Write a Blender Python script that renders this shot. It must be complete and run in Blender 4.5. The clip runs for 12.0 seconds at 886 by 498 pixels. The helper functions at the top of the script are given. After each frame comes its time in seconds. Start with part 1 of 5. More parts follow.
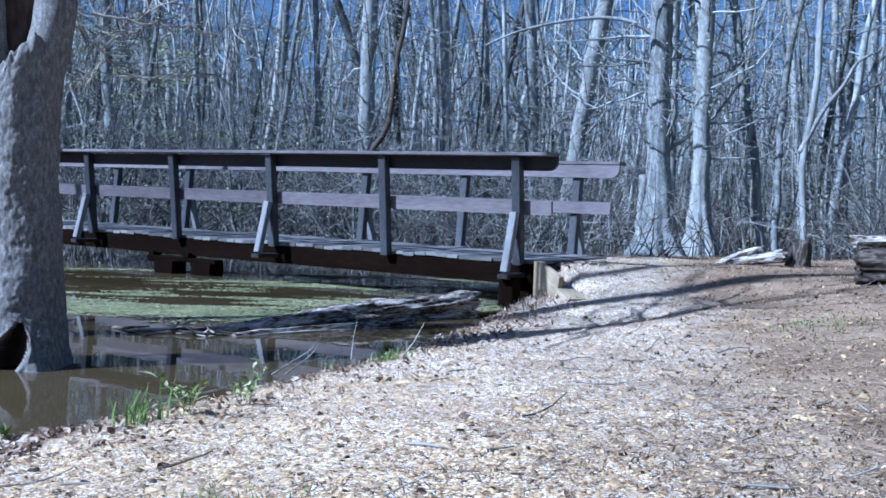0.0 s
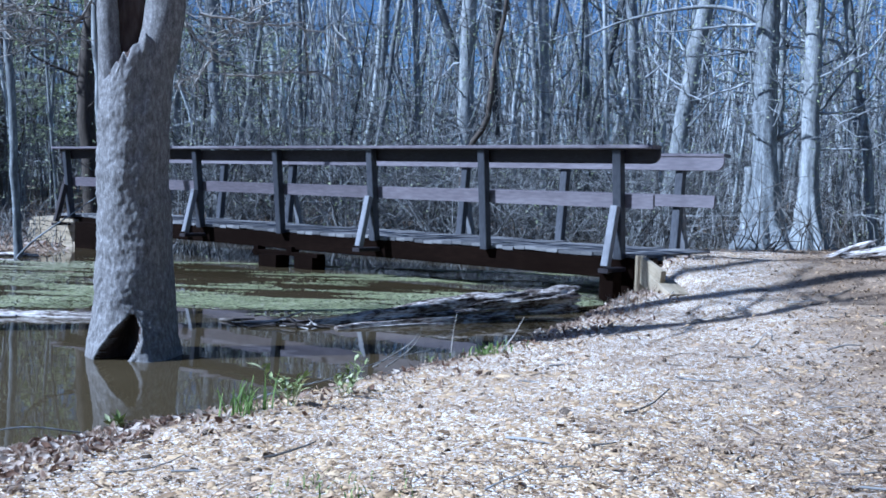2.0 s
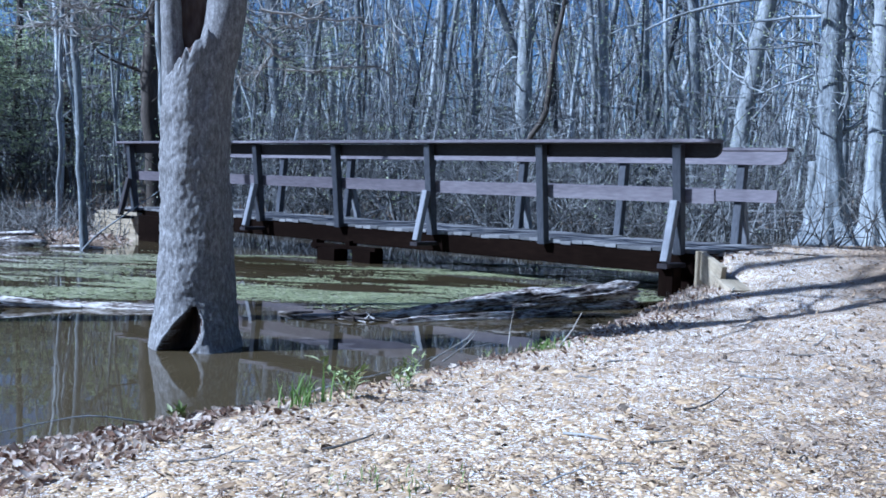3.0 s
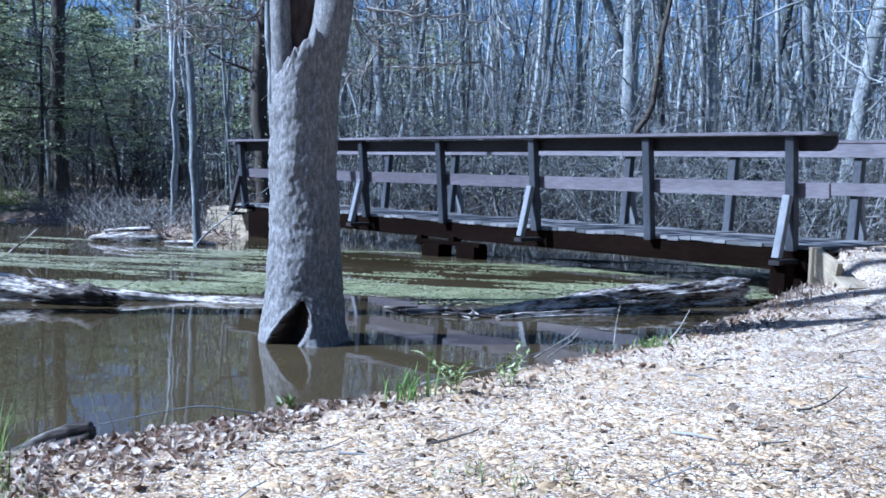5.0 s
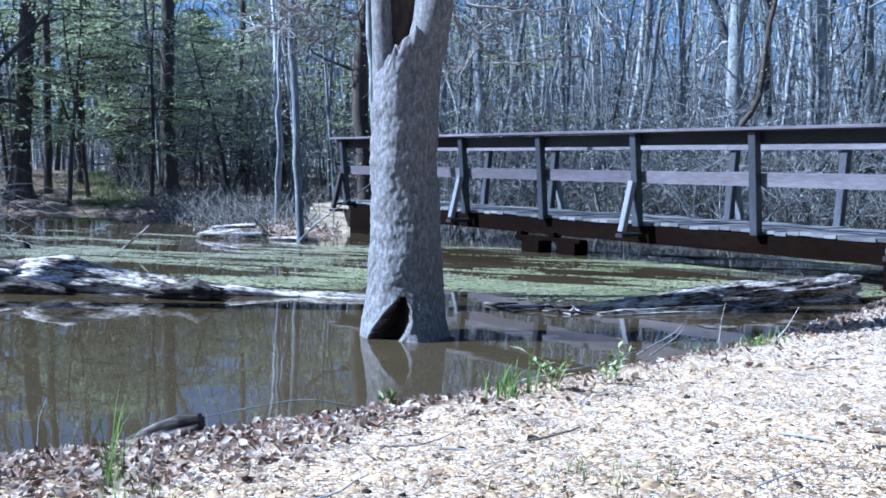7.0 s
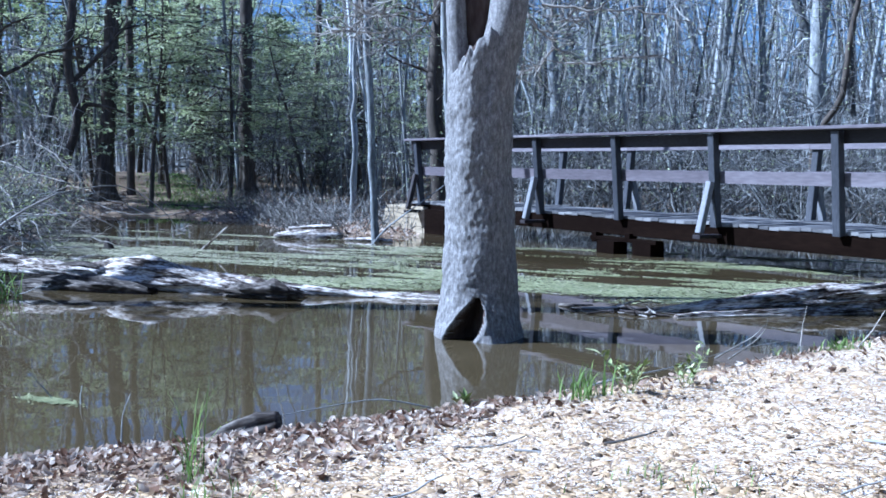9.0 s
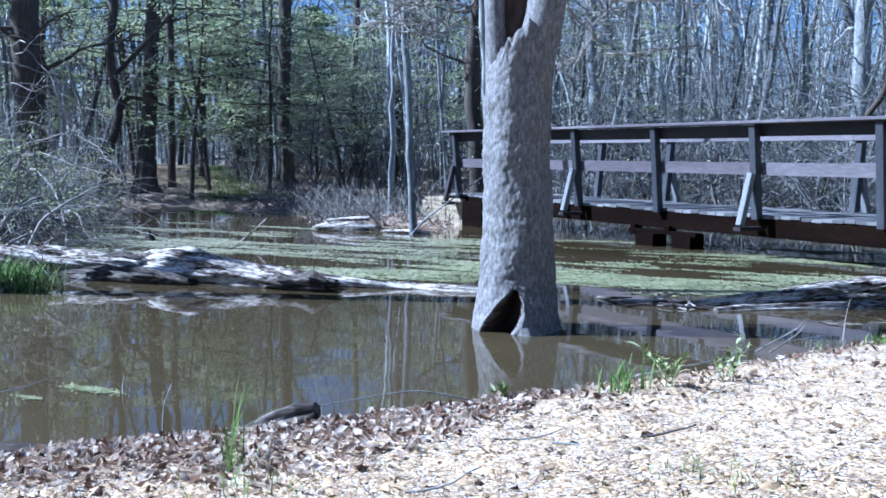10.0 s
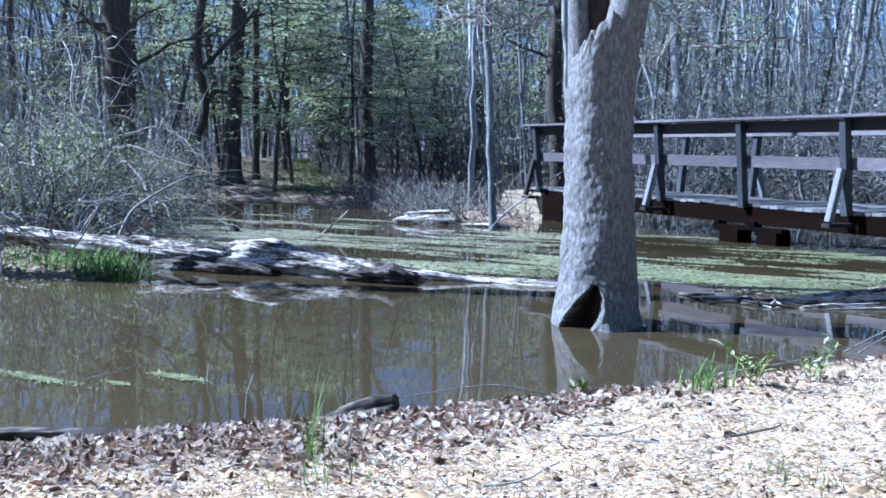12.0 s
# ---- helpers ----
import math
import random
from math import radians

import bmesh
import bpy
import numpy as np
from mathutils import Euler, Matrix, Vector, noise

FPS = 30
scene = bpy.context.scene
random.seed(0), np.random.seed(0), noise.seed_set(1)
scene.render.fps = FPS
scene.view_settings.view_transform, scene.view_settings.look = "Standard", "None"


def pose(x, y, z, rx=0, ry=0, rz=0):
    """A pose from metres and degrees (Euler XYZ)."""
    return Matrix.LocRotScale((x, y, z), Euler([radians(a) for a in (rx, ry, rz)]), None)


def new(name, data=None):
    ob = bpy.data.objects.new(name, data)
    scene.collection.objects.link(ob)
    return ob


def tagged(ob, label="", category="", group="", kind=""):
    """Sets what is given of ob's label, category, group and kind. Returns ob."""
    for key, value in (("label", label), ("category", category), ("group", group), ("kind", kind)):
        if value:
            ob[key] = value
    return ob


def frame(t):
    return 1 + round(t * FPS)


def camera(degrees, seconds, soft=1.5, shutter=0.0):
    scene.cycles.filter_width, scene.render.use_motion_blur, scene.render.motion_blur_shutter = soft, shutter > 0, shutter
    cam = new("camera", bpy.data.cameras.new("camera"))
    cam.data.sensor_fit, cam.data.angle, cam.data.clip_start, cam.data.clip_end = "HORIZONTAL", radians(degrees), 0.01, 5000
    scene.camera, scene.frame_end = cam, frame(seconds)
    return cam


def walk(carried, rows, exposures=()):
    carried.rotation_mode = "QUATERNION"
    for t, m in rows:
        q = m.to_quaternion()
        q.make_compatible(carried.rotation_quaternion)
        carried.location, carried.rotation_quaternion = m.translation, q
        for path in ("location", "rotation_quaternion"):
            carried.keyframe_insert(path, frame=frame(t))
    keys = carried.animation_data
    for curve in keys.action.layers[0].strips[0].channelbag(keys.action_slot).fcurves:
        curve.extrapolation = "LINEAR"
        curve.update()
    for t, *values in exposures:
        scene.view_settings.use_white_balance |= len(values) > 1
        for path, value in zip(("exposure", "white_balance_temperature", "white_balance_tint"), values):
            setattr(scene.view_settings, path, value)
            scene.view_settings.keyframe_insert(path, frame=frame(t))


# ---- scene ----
cam = camera(47.15, 12.0, 1.7)
# seconds, eye x y z, yaw, pitch, roll
PATH = [
    (0, 0.000, 0.000, 1.030, 0.002, -2.700, -1.800),
    (0.5, -0.001, 0.000, 1.030, 0.990, -2.677, -1.753),
    (1, -0.002, 0.001, 1.030, 2.790, -2.996, -1.685),
    (1.5, -0.004, 0.002, 1.030, 4.431, -3.429, -1.919),
    (2, -0.004, 0.002, 1.030, 5.578, -3.194, -1.505),
    (2.5, -0.005, 0.002, 1.030, 6.799, -3.301, -1.460),
    (3, -0.007, 0.003, 1.030, 8.808, -3.598, -1.576),
    (5, -0.012, 0.004, 1.029, 14.645, -3.978, -1.263),
    (5.5, -0.013, 0.004, 1.029, 15.989, -4.032, -1.082),
    (6, -0.014, 0.005, 1.029, 17.089, -4.182, -1.081),
    (6.5, -0.016, 0.005, 1.029, 18.763, -4.335, -0.971),
    (7, -0.017, 0.005, 1.029, 20.234, -4.304, -0.835),
    (9, -0.021, 0.005, 1.029, 24.391, -4.301, -0.641),
    (9.5, -0.022, 0.005, 1.029, 25.572, -4.712, -0.695),
    (10, -0.022, 0.005, 1.029, 26.517, -4.776, -0.570),
    (10.5, -0.024, 0.005, 1.029, 27.994, -4.916, -0.586),
    (11, -0.025, 0.005, 1.029, 29.224, -5.094, -0.548),
    (11.5, -0.025, 0.005, 1.029, 29.891, -5.228, -0.702),
    (12, -0.026, 0.005, 1.029, 31.019, -5.188, -0.793),
]
walk(cam, [(t, pose(x, y, z, 90 + p, r, w)) for t, x, y, z, w, p, r in PATH],
     exposures=[(0.0, 0.36, 4345, 10), (2.0, 0.30, 4345, 10), (3.5, 0.42, 4345, 10), (5.0, 0.58, 4345, 10), (6.0, 0.70, 4345, 10), (12.0, 0.82, 4345, 10)])

# ---- light ----
SUN_DIR = Vector((-0.727, -0.305, 0.66)).normalized()
world = bpy.data.worlds.new("sky")
scene.world = world
world.use_nodes = True
wn = world.node_tree
sky = wn.nodes.new("ShaderNodeTexSky")
sky.sky_type, sky.sun_disc = "NISHITA", False
sky.dust_density, sky.ozone_density = 1.2, 1.0
sky.sun_elevation = math.asin(SUN_DIR.z)
sky.sun_rotation = math.atan2(SUN_DIR.x, SUN_DIR.y)
tone = wn.nodes.new("ShaderNodeMix")
tone.data_type, tone.blend_type = "RGBA", "MULTIPLY"
tone.inputs["Factor"].default_value = 1.0
tone.inputs["B"].default_value = (0.93, 1.0, 1.18, 1)
wn.links.new(sky.outputs[0], tone.inputs["A"])
wn.links.new(tone.outputs["Result"], wn.nodes["Background"].inputs[0])
wn.nodes["Background"].inputs[1].default_value = 0.052
sun = new("sun", bpy.data.lights.new("sun", "SUN"))
sun.data.energy, sun.data.angle, sun.data.color = 7.2, radians(0.53), (1.0, 0.91, 0.78)
sun.matrix_world = Matrix.Translation((0, 0, 30)) @ SUN_DIR.to_track_quat("Z", "Y").to_matrix().to_4x4()


# ---- materials ----
def material(name, colours, rough=0.85, scale=6.0, fine=60.0, bump=0.4, stretch=(1, 1, 1), depth=0.01, island=0.0,
             random_object=0.0, spec=0.3, warp=0.0, coords="Object", span=0.4):
    """A noisy surface: two or three colours over two scales of noise, with relief."""
    m = bpy.data.materials.new(name)
    m.use_nodes = True
    t = m.node_tree
    n, L = t.nodes, t.links
    bsdf = n["Principled BSDF"]
    bsdf.inputs["Roughness"].default_value = rough
    bsdf.inputs["Specular IOR Level"].default_value = spec
    tc = n.new("ShaderNodeTexCoord")
    mp = n.new("ShaderNodeMapping")
    mp.inputs["Scale"].default_value = stretch
    L.new(tc.outputs[coords], mp.inputs[0])
    a = n.new("ShaderNodeTexNoise")
    a.inputs["Scale"].default_value, a.inputs["Detail"].default_value = scale, 4
    a.inputs["Distortion"].default_value = warp
    b = n.new("ShaderNodeTexNoise")
    b.inputs["Scale"].default_value, b.inputs["Detail"].default_value = fine, 3
    for x in (a, b):
        L.new(mp.outputs[0], x.inputs["Vector"])
    mix = n.new("ShaderNodeMath")
    mix.operation = "MULTIPLY_ADD"
    L.new(b.outputs["Fac"], mix.inputs[0])
    mix.inputs[1].default_value = 0.45
    half = n.new("ShaderNodeMath")
    half.operation = "MULTIPLY"
    half.inputs[1].default_value = 0.55
    L.new(a.outputs["Fac"], half.inputs[0])
    L.new(half.outputs[0], mix.inputs[2])
    fac = mix.outputs[0]
    if island or random_object:
        src = n.new("ShaderNodeNewGeometry").outputs["Random Per Island"] if island else n.new("ShaderNodeObjectInfo").outputs["Random"]
        add = n.new("ShaderNodeMath")
        add.operation = "MULTIPLY_ADD"
        L.new(src, add.inputs[0])
        add.inputs[1].default_value = island or random_object
        off = n.new("ShaderNodeMath")
        off.operation = "SUBTRACT"
        off.inputs[1].default_value = (island or random_object) / 2
        L.new(fac, off.inputs[0])
        L.new(off.outputs[0], add.inputs[2])
        fac = add.outputs[0]
    ramp = n.new("ShaderNodeValToRGB")
    el = ramp.color_ramp.elements
    while len(el) < len(colours):
        el.new(0.5)
    for i, c in enumerate(colours):
        el[i].position = 0.5 + span * (i / (len(colours) - 1) - 0.5)
        el[i].color = (*c, 1)
    L.new(fac, ramp.inputs[0])
    L.new(ramp.outputs[0], bsdf.inputs["Base Color"])
    if bump:
        bp = n.new("ShaderNodeBump")
        bp.inputs["Strength"].default_value, bp.inputs["Distance"].default_value = bump, depth
        L.new(mix.outputs[0], bp.inputs["Height"])
        L.new(bp.outputs[0], bsdf.inputs["Normal"])
    return m


BARK = material("grey_bark", [(0.060, 0.065, 0.068), (0.177, 0.190, 0.201), (0.419, 0.450, 0.471)], 0.9, 9, 50, 0.9, (1, 1, 0.22), 0.005)
BARK_MAIN = material("smooth_grey_bark", [(0.060, 0.057, 0.055), (0.185, 0.180, 0.179), (0.385, 0.382, 0.384)], 0.95, 48, 190, 0.4, (1, 1, 0.4), 0.002, span=0.44, spec=0.15)
HEARTWOOD = material("rotten_heartwood", [(0.022, 0.014, 0.011), (0.055, 0.038, 0.031), (0.11, 0.085, 0.072)], 0.95, 8, 40, 0.8, (1, 1, 0.2), 0.008)
BARK_DARK = material("dark_bark", [(0.032, 0.027, 0.022), (0.07, 0.059, 0.049), (0.135, 0.117, 0.098)], 0.9, 3, 24, 0.9, (1, 1, 0.2), 0.008)
BARK_PALE = material("pale_bark", [(0.112, 0.118, 0.122), (0.242, 0.255, 0.262), (0.446, 0.470, 0.482)], 0.9, 6, 40, 0.8, (1, 1, 0.2), 0.006)
# far trunks kept paler, with the haze of distance put into the colour
WOODS = material("hazy_far_bark", [(0.065, 0.068, 0.071), (0.195, 0.207, 0.214), (0.437, 0.465, 0.482)], 0.9, 0.9, 5, 0.5, (1, 1, 0.3), 0.012, island=0.45)
TWIG = material("twig_bark", [(0.079, 0.083, 0.086), (0.205, 0.217, 0.227), (0.419, 0.440, 0.460)], 0.85, 2, 20, 0, island=0.4)
BRUSH_LEAF = material("brush_leaf", [(0.20, 0.25, 0.09), (0.34, 0.39, 0.17), (0.48, 0.51, 0.28)], 0.6, 4, 40, 0, island=0.6)
BRUSH = material("dry_brush", [(0.047, 0.043, 0.040), (0.116, 0.112, 0.105), (0.270, 0.267, 0.257)], 0.9, 1.5, 12, 0, island=0.4)
THICKET = material("shrub_bark", [(0.047, 0.046, 0.045), (0.130, 0.131, 0.131), (0.316, 0.322, 0.326)], 0.9, 1.5, 12, 0, island=0.5)
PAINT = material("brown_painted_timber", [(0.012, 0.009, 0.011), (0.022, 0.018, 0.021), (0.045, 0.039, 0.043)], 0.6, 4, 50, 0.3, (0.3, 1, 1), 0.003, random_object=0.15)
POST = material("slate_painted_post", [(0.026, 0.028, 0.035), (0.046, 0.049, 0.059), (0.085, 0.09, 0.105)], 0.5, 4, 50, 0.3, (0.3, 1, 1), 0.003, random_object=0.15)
BRACE = material("pale_slate_brace", [(0.12, 0.125, 0.14), (0.185, 0.19, 0.21), (0.27, 0.275, 0.295)], 0.5, 4, 50, 0.3, (0.3, 1, 1), 0.003, random_object=0.15)
RAIL = material("paler_brown_rail", [(0.08, 0.069, 0.08), (0.13, 0.115, 0.13), (0.20, 0.183, 0.20)], 0.5, 3, 40, 0.3, (0.2, 1, 1), 0.003, random_object=0.15)
DECK = material("weathered_deck_board", [(0.065, 0.065, 0.069), (0.12, 0.119, 0.123), (0.21, 0.207, 0.208)], 0.75, 5, 60, 0.5, (1, 0.15, 1), 0.004, random_object=0.5)
# near-black base colour carries the deep shade on timbers under the deck
BEAM = material("shade_dark_beam", [(0.004, 0.002, 0.0015), (0.006, 0.0035, 0.0025), (0.011, 0.0065, 0.0045)], 0.95, 4, 40, 0.4, (0.2, 1, 1), 0.004, spec=0.03)
SAWN = material("pale_sawn_timber", [(0.20, 0.165, 0.105), (0.31, 0.26, 0.18), (0.42, 0.36, 0.265)], 0.85, 5, 45, 0.5, (0.25, 1, 1), 0.004, random_object=0.3)
LOG = material("weathered_log_wood", [(0.018, 0.012, 0.010), (0.13, 0.105, 0.088), (0.45, 0.41, 0.38), (0.72, 0.69, 0.66)], 0.9, 18, 90, 1.0, (0.2, 1, 1), 0.006, warp=0.7, span=0.22)
LOG_DARK = material("wet_dark_wood", [(0.012, 0.009, 0.007), (0.04, 0.031, 0.026), (0.19, 0.17, 0.15)], 0.75, 16, 60, 1.0, (0.25, 1, 1), 0.005, warp=1.0, span=0.3)
CHIP = material("pale_wood_chip", [(0.350, 0.252, 0.145), (0.477, 0.352, 0.210), (0.572, 0.441, 0.275)], 0.95, 2.0, 60, 0, island=0.35, spec=0.05, span=0.3)
SCRAP = material("mixed_litter_scrap", [(0.137, 0.095, 0.059), (0.296, 0.213, 0.132), (0.456, 0.330, 0.205), (0.570, 0.431, 0.281)], 0.95, 2.4, 60, 0, island=0.6, spec=0.05)
CLOD = material("dark_clod", [(0.03, 0.022, 0.016), (0.075, 0.057, 0.043), (0.16, 0.13, 0.10)], 0.95, 20, 90, 0, island=0.6, spec=0.05)
LEAF = material("dry_leaf", [(0.16, 0.10, 0.07), (0.36, 0.275, 0.215), (0.50, 0.41, 0.34), (0.62, 0.55, 0.48)], 0.9, 15, 70, 0, island=0.6, spec=0.1)
STRAW = material("brown_straw", [(0.15, 0.108, 0.078), (0.28, 0.212, 0.155), (0.44, 0.35, 0.265)], 0.9, 15, 70, 0, island=0.7, spec=0.05)
PALE_STEM = material("pale_vine", [(0.13, 0.12, 0.11), (0.30, 0.28, 0.26), (0.52, 0.50, 0.47)], 0.8, 2, 14, 0, island=0.5)
GRASS = material("fresh_grass", [(0.09, 0.15, 0.032), (0.17, 0.26, 0.065), (0.28, 0.38, 0.13)], 0.6, 10, 40, 0, island=0.5)
GREEN = material("young_leaf", [(0.29, 0.355, 0.17), (0.47, 0.53, 0.29), (0.62, 0.66, 0.45)], 0.6, 4, 40, 0, island=0.6)
SPROUT = material("pale_sprout_leaf", [(0.13, 0.17, 0.05), (0.24, 0.29, 0.11), (0.40, 0.43, 0.24)], 0.6, 4, 40, 0, island=0.6)
DUCK = material("duckweed", [(0.13, 0.14, 0.06), (0.23, 0.25, 0.12), (0.36, 0.38, 0.21)], 0.7, 1.2, 9, 0, island=0.4)
SCUM = material("pale_pond_scum", [(0.17, 0.165, 0.095), (0.29, 0.285, 0.19), (0.42, 0.41, 0.30)], 0.7, 1.2, 9, 0, island=0.5)
def translucent(m, amount):
    """Lets light through thin leaves."""
    n, L = m.node_tree.nodes, m.node_tree.links
    b = n["Principled BSDF"]
    t = n.new("ShaderNodeBsdfTranslucent")
    L.new(b.inputs["Base Color"].links[0].from_socket, t.inputs[0])
    x = n.new("ShaderNodeMixShader")
    x.inputs[0].default_value = amount
    L.new(b.outputs[0], x.inputs[1])
    L.new(t.outputs[0], x.inputs[2])
    L.new(x.outputs[0], n["Material Output"].inputs[0])


DARK_GREEN = material("evergreen_leaf", [(0.14, 0.19, 0.085), (0.26, 0.325, 0.16), (0.42, 0.48, 0.27)], 0.5, 4, 40, 0, island=0.6)
translucent(DARK_GREEN, 0.45)
translucent(GRASS, 0.4)
translucent(GREEN, 0.45)
translucent(BRUSH_LEAF, 0.4)
translucent(LEAF, 0.3)


def ground_material():
    """Leaf litter and soil, with pale chips where the attribute 'chips' is high."""
    m = material("forest_floor", [(0.12, 0.085, 0.056), (0.25, 0.188, 0.13), (0.41, 0.325, 0.235)], 0.95, 2.2, 38, 0.45, depth=0.012, spec=0.05)
    t = m.node_tree
    n, L = t.nodes, t.links
    tc = [x for x in n if x.bl_idname == "ShaderNodeTexCoord"][0]
    bsdf = n["Principled BSDF"]
    old = bsdf.inputs["Base Color"].links[0].from_socket
    v = n.new("ShaderNodeTexVoronoi")
    v.inputs["Scale"].default_value = 120
    L.new(tc.outputs["Object"], v.inputs["Vector"])
    ramp = n.new("ShaderNodeValToRGB")
    for e, (p, c) in zip((ramp.color_ramp.elements[0], ramp.color_ramp.elements[1], ramp.color_ramp.elements.new(0.5)),
                         ((0.0, (0.24, 0.165, 0.09, 1)), (1.0, (0.50, 0.375, 0.225, 1)), (0.5, (0.39, 0.285, 0.165, 1)))):
        e.position, e.color = p, c
    sep = n.new("ShaderNodeSeparateColor")
    L.new(v.outputs["Color"], sep.inputs[0])
    L.new(sep.outputs[0], ramp.inputs[0])
    at = n.new("ShaderNodeAttribute")
    at.attribute_name = "chips"
    big = n.new("ShaderNodeTexNoise")
    big.inputs["Scale"].default_value, big.inputs["Detail"].default_value = 1.7, 6
    L.new(tc.outputs["Object"], big.inputs["Vector"])
    add = n.new("ShaderNodeMath")
    add.operation = "ADD"
    L.new(at.outputs["Fac"], add.inputs[0])
    L.new(big.outputs["Fac"], add.inputs[1])
    mr = n.new("ShaderNodeMapRange")
    mr.inputs["From Min"].default_value, mr.inputs["From Max"].default_value = 0.95, 1.55
    L.new(add.outputs[0], mr.inputs["Value"])
    mx = n.new("ShaderNodeMix")
    mx.data_type = "RGBA"
    L.new(mr.outputs["Result"], mx.inputs["Factor"])
    L.new(old, mx.inputs["A"])
    L.new(ramp.outputs[0], mx.inputs["B"])
    L.new(mx.outputs["Result"], bsdf.inputs["Base Color"])
    return m


def water_material():
    """Still, murky pond water."""
    m = bpy.data.materials.new("murky_water")
    m.use_nodes = True
    t = m.node_tree
    n, L = t.nodes, t.links
    b = n["Principled BSDF"]
    b.inputs["Roughness"].default_value = 0.02
    b.inputs["IOR"].default_value = 1.33
    tc = n.new("ShaderNodeTexCoord")
    a = n.new("ShaderNodeTexNoise")
    a.inputs["Scale"].default_value, a.inputs["Detail"].default_value = 0.7, 4
    L.new(tc.outputs["Object"], a.inputs["Vector"])
    r = n.new("ShaderNodeValToRGB")
    r.color_ramp.elements[0].color, r.color_ramp.elements[1].color = (0.048, 0.037, 0.019, 1), (0.072, 0.056, 0.030, 1)
    r.color_ramp.elements[0].position, r.color_ramp.elements[1].position = 0.3, 0.7
    L.new(a.outputs["Fac"], r.inputs[0])
    L.new(r.outputs[0], b.inputs["Base Color"])
    w = n.new("ShaderNodeTexNoise")
    w.inputs["Scale"].default_value, w.inputs["Detail"].default_value = 3.5, 2
    L.new(tc.outputs["Object"], w.inputs["Vector"])
    bp = n.new("ShaderNodeBump")
    bp.inputs["Strength"].default_value, bp.inputs["Distance"].default_value = 0.035, 0.02
    L.new(w.outputs["Fac"], bp.inputs["Height"])
    L.new(bp.outputs[0], b.inputs["Normal"])
    return m


# ---- mesh helpers ----
def mesh(name, verts, faces, mat, smooth=False):
    me = bpy.data.meshes.new(name)
    me.from_pydata([tuple(v) for v in verts], [], faces)
    me.materials.append(mat)
    if smooth:
        me.shade_smooth()
    me.update()
    return me


def part(name, me, parent=None, label="", at=None):
    ob = new(name, me)
    if parent:
        ob.parent = parent
    if at is not None:
        ob.matrix_local = at
    return tagged(ob, label=label)


def thing(name, at, label, category, group="", kind=""):
    ob = new(name)
    ob.empty_display_size = 0.1
    ob.matrix_world = at
    return tagged(ob, label, category, group, kind)


def box(size, bevel=0.006):
    """Verts and faces of a board with chamfered long edges, along x, centred."""
    l, w, h = (s / 2 for s in size)
    b = min(bevel, w * 0.4, h * 0.4)
    ring = [(-w + b, -h), (w - b, -h), (w, -h + b), (w, h - b), (w - b, h), (-w + b, h), (-w, h - b), (-w, -h + b)]
    v = [(x, y, z) for x in (-l, l) for y, z in ring]
    f = [(i, (i + 1) % 8, (i + 1) % 8 + 8, i + 8) for i in range(8)] + [tuple(range(7, -1, -1)), tuple(range(8, 16))]
    return v, f


def board(name, size, at, mat, parent, label="", bevel=0.006):
    v, f = box(size, bevel)
    return part(name, mesh(name, v, f, mat), parent, label, at)


class Soup:
    """Collects tubes and leaves into one mesh."""

    def __init__(self):
        self.v, self.f, self.n = [], [], 0

    def tube(self, pts, radii, sides=5, lump=0.0, rng=None, cap=True):
        pts = np.asarray(pts, float)
        k = len(pts)
        tan = np.gradient(pts, axis=0)
        tan /= np.linalg.norm(tan, axis=1)[:, None] + 1e-9
        ref = np.array([1.0, 0, 0]) if abs(tan[0][0]) < 0.8 else np.array([0, 1.0, 0])
        u = np.cross(tan, ref)
        u /= np.linalg.norm(u, axis=1)[:, None] + 1e-9
        w = np.cross(tan, u)
        a = np.arange(sides) * 2 * math.pi / sides
        r = np.asarray(radii, float)[:, None] * np.ones(sides)
        if lump:
            r = r * (1 + lump * rng.standard_normal((k, sides)))
        ring = pts[:, None, :] + r[:, :, None] * (np.cos(a)[None, :, None] * u[:, None, :] + np.sin(a)[None, :, None] * w[:, None, :])
        self.v.append(ring.reshape(-1, 3))
        s = self.n
        for i in range(k - 1):
            for j in range(sides):
                j2 = (j + 1) % sides
                self.f.append((s + i * sides + j, s + i * sides + j2, s + (i + 1) * sides + j2, s + (i + 1) * sides + j))
        if cap:
            self.f.append(tuple(s + (k - 1) * sides + j for j in range(sides)))
        self.n += k * sides

    def add(self, verts, faces):
        s = self.n
        self.v.append(np.asarray(verts, float))
        self.f.extend(tuple(s + i for i in f) for f in faces)
        self.n += len(verts)

    def mesh(self, name, mat, smooth=True):
        me = bpy.data.meshes.new(name)
        me.from_pydata(np.concatenate(self.v).tolist() if self.v else [], [], self.f)
        me.materials.append(mat)
        if smooth:
            me.shade_smooth()
        return me


def wander(start, way, length, steps, wobble, rng, rise=0.0):
    """A crooked line of points."""
    p, d = np.array(start, float), np.array(way, float)
    d /= np.linalg.norm(d)
    out = [p.copy()]
    for _ in range(steps):
        d = d + wobble * rng.standard_normal(3) + np.array([0, 0, rise])
        d /= np.linalg.norm(d)
        p = p + d * length / steps
        out.append(p.copy())
    return np.array(out)


def smooth01(x):
    x = np.clip(x, 0, 1)
    return x * x * (3 - 2 * x)


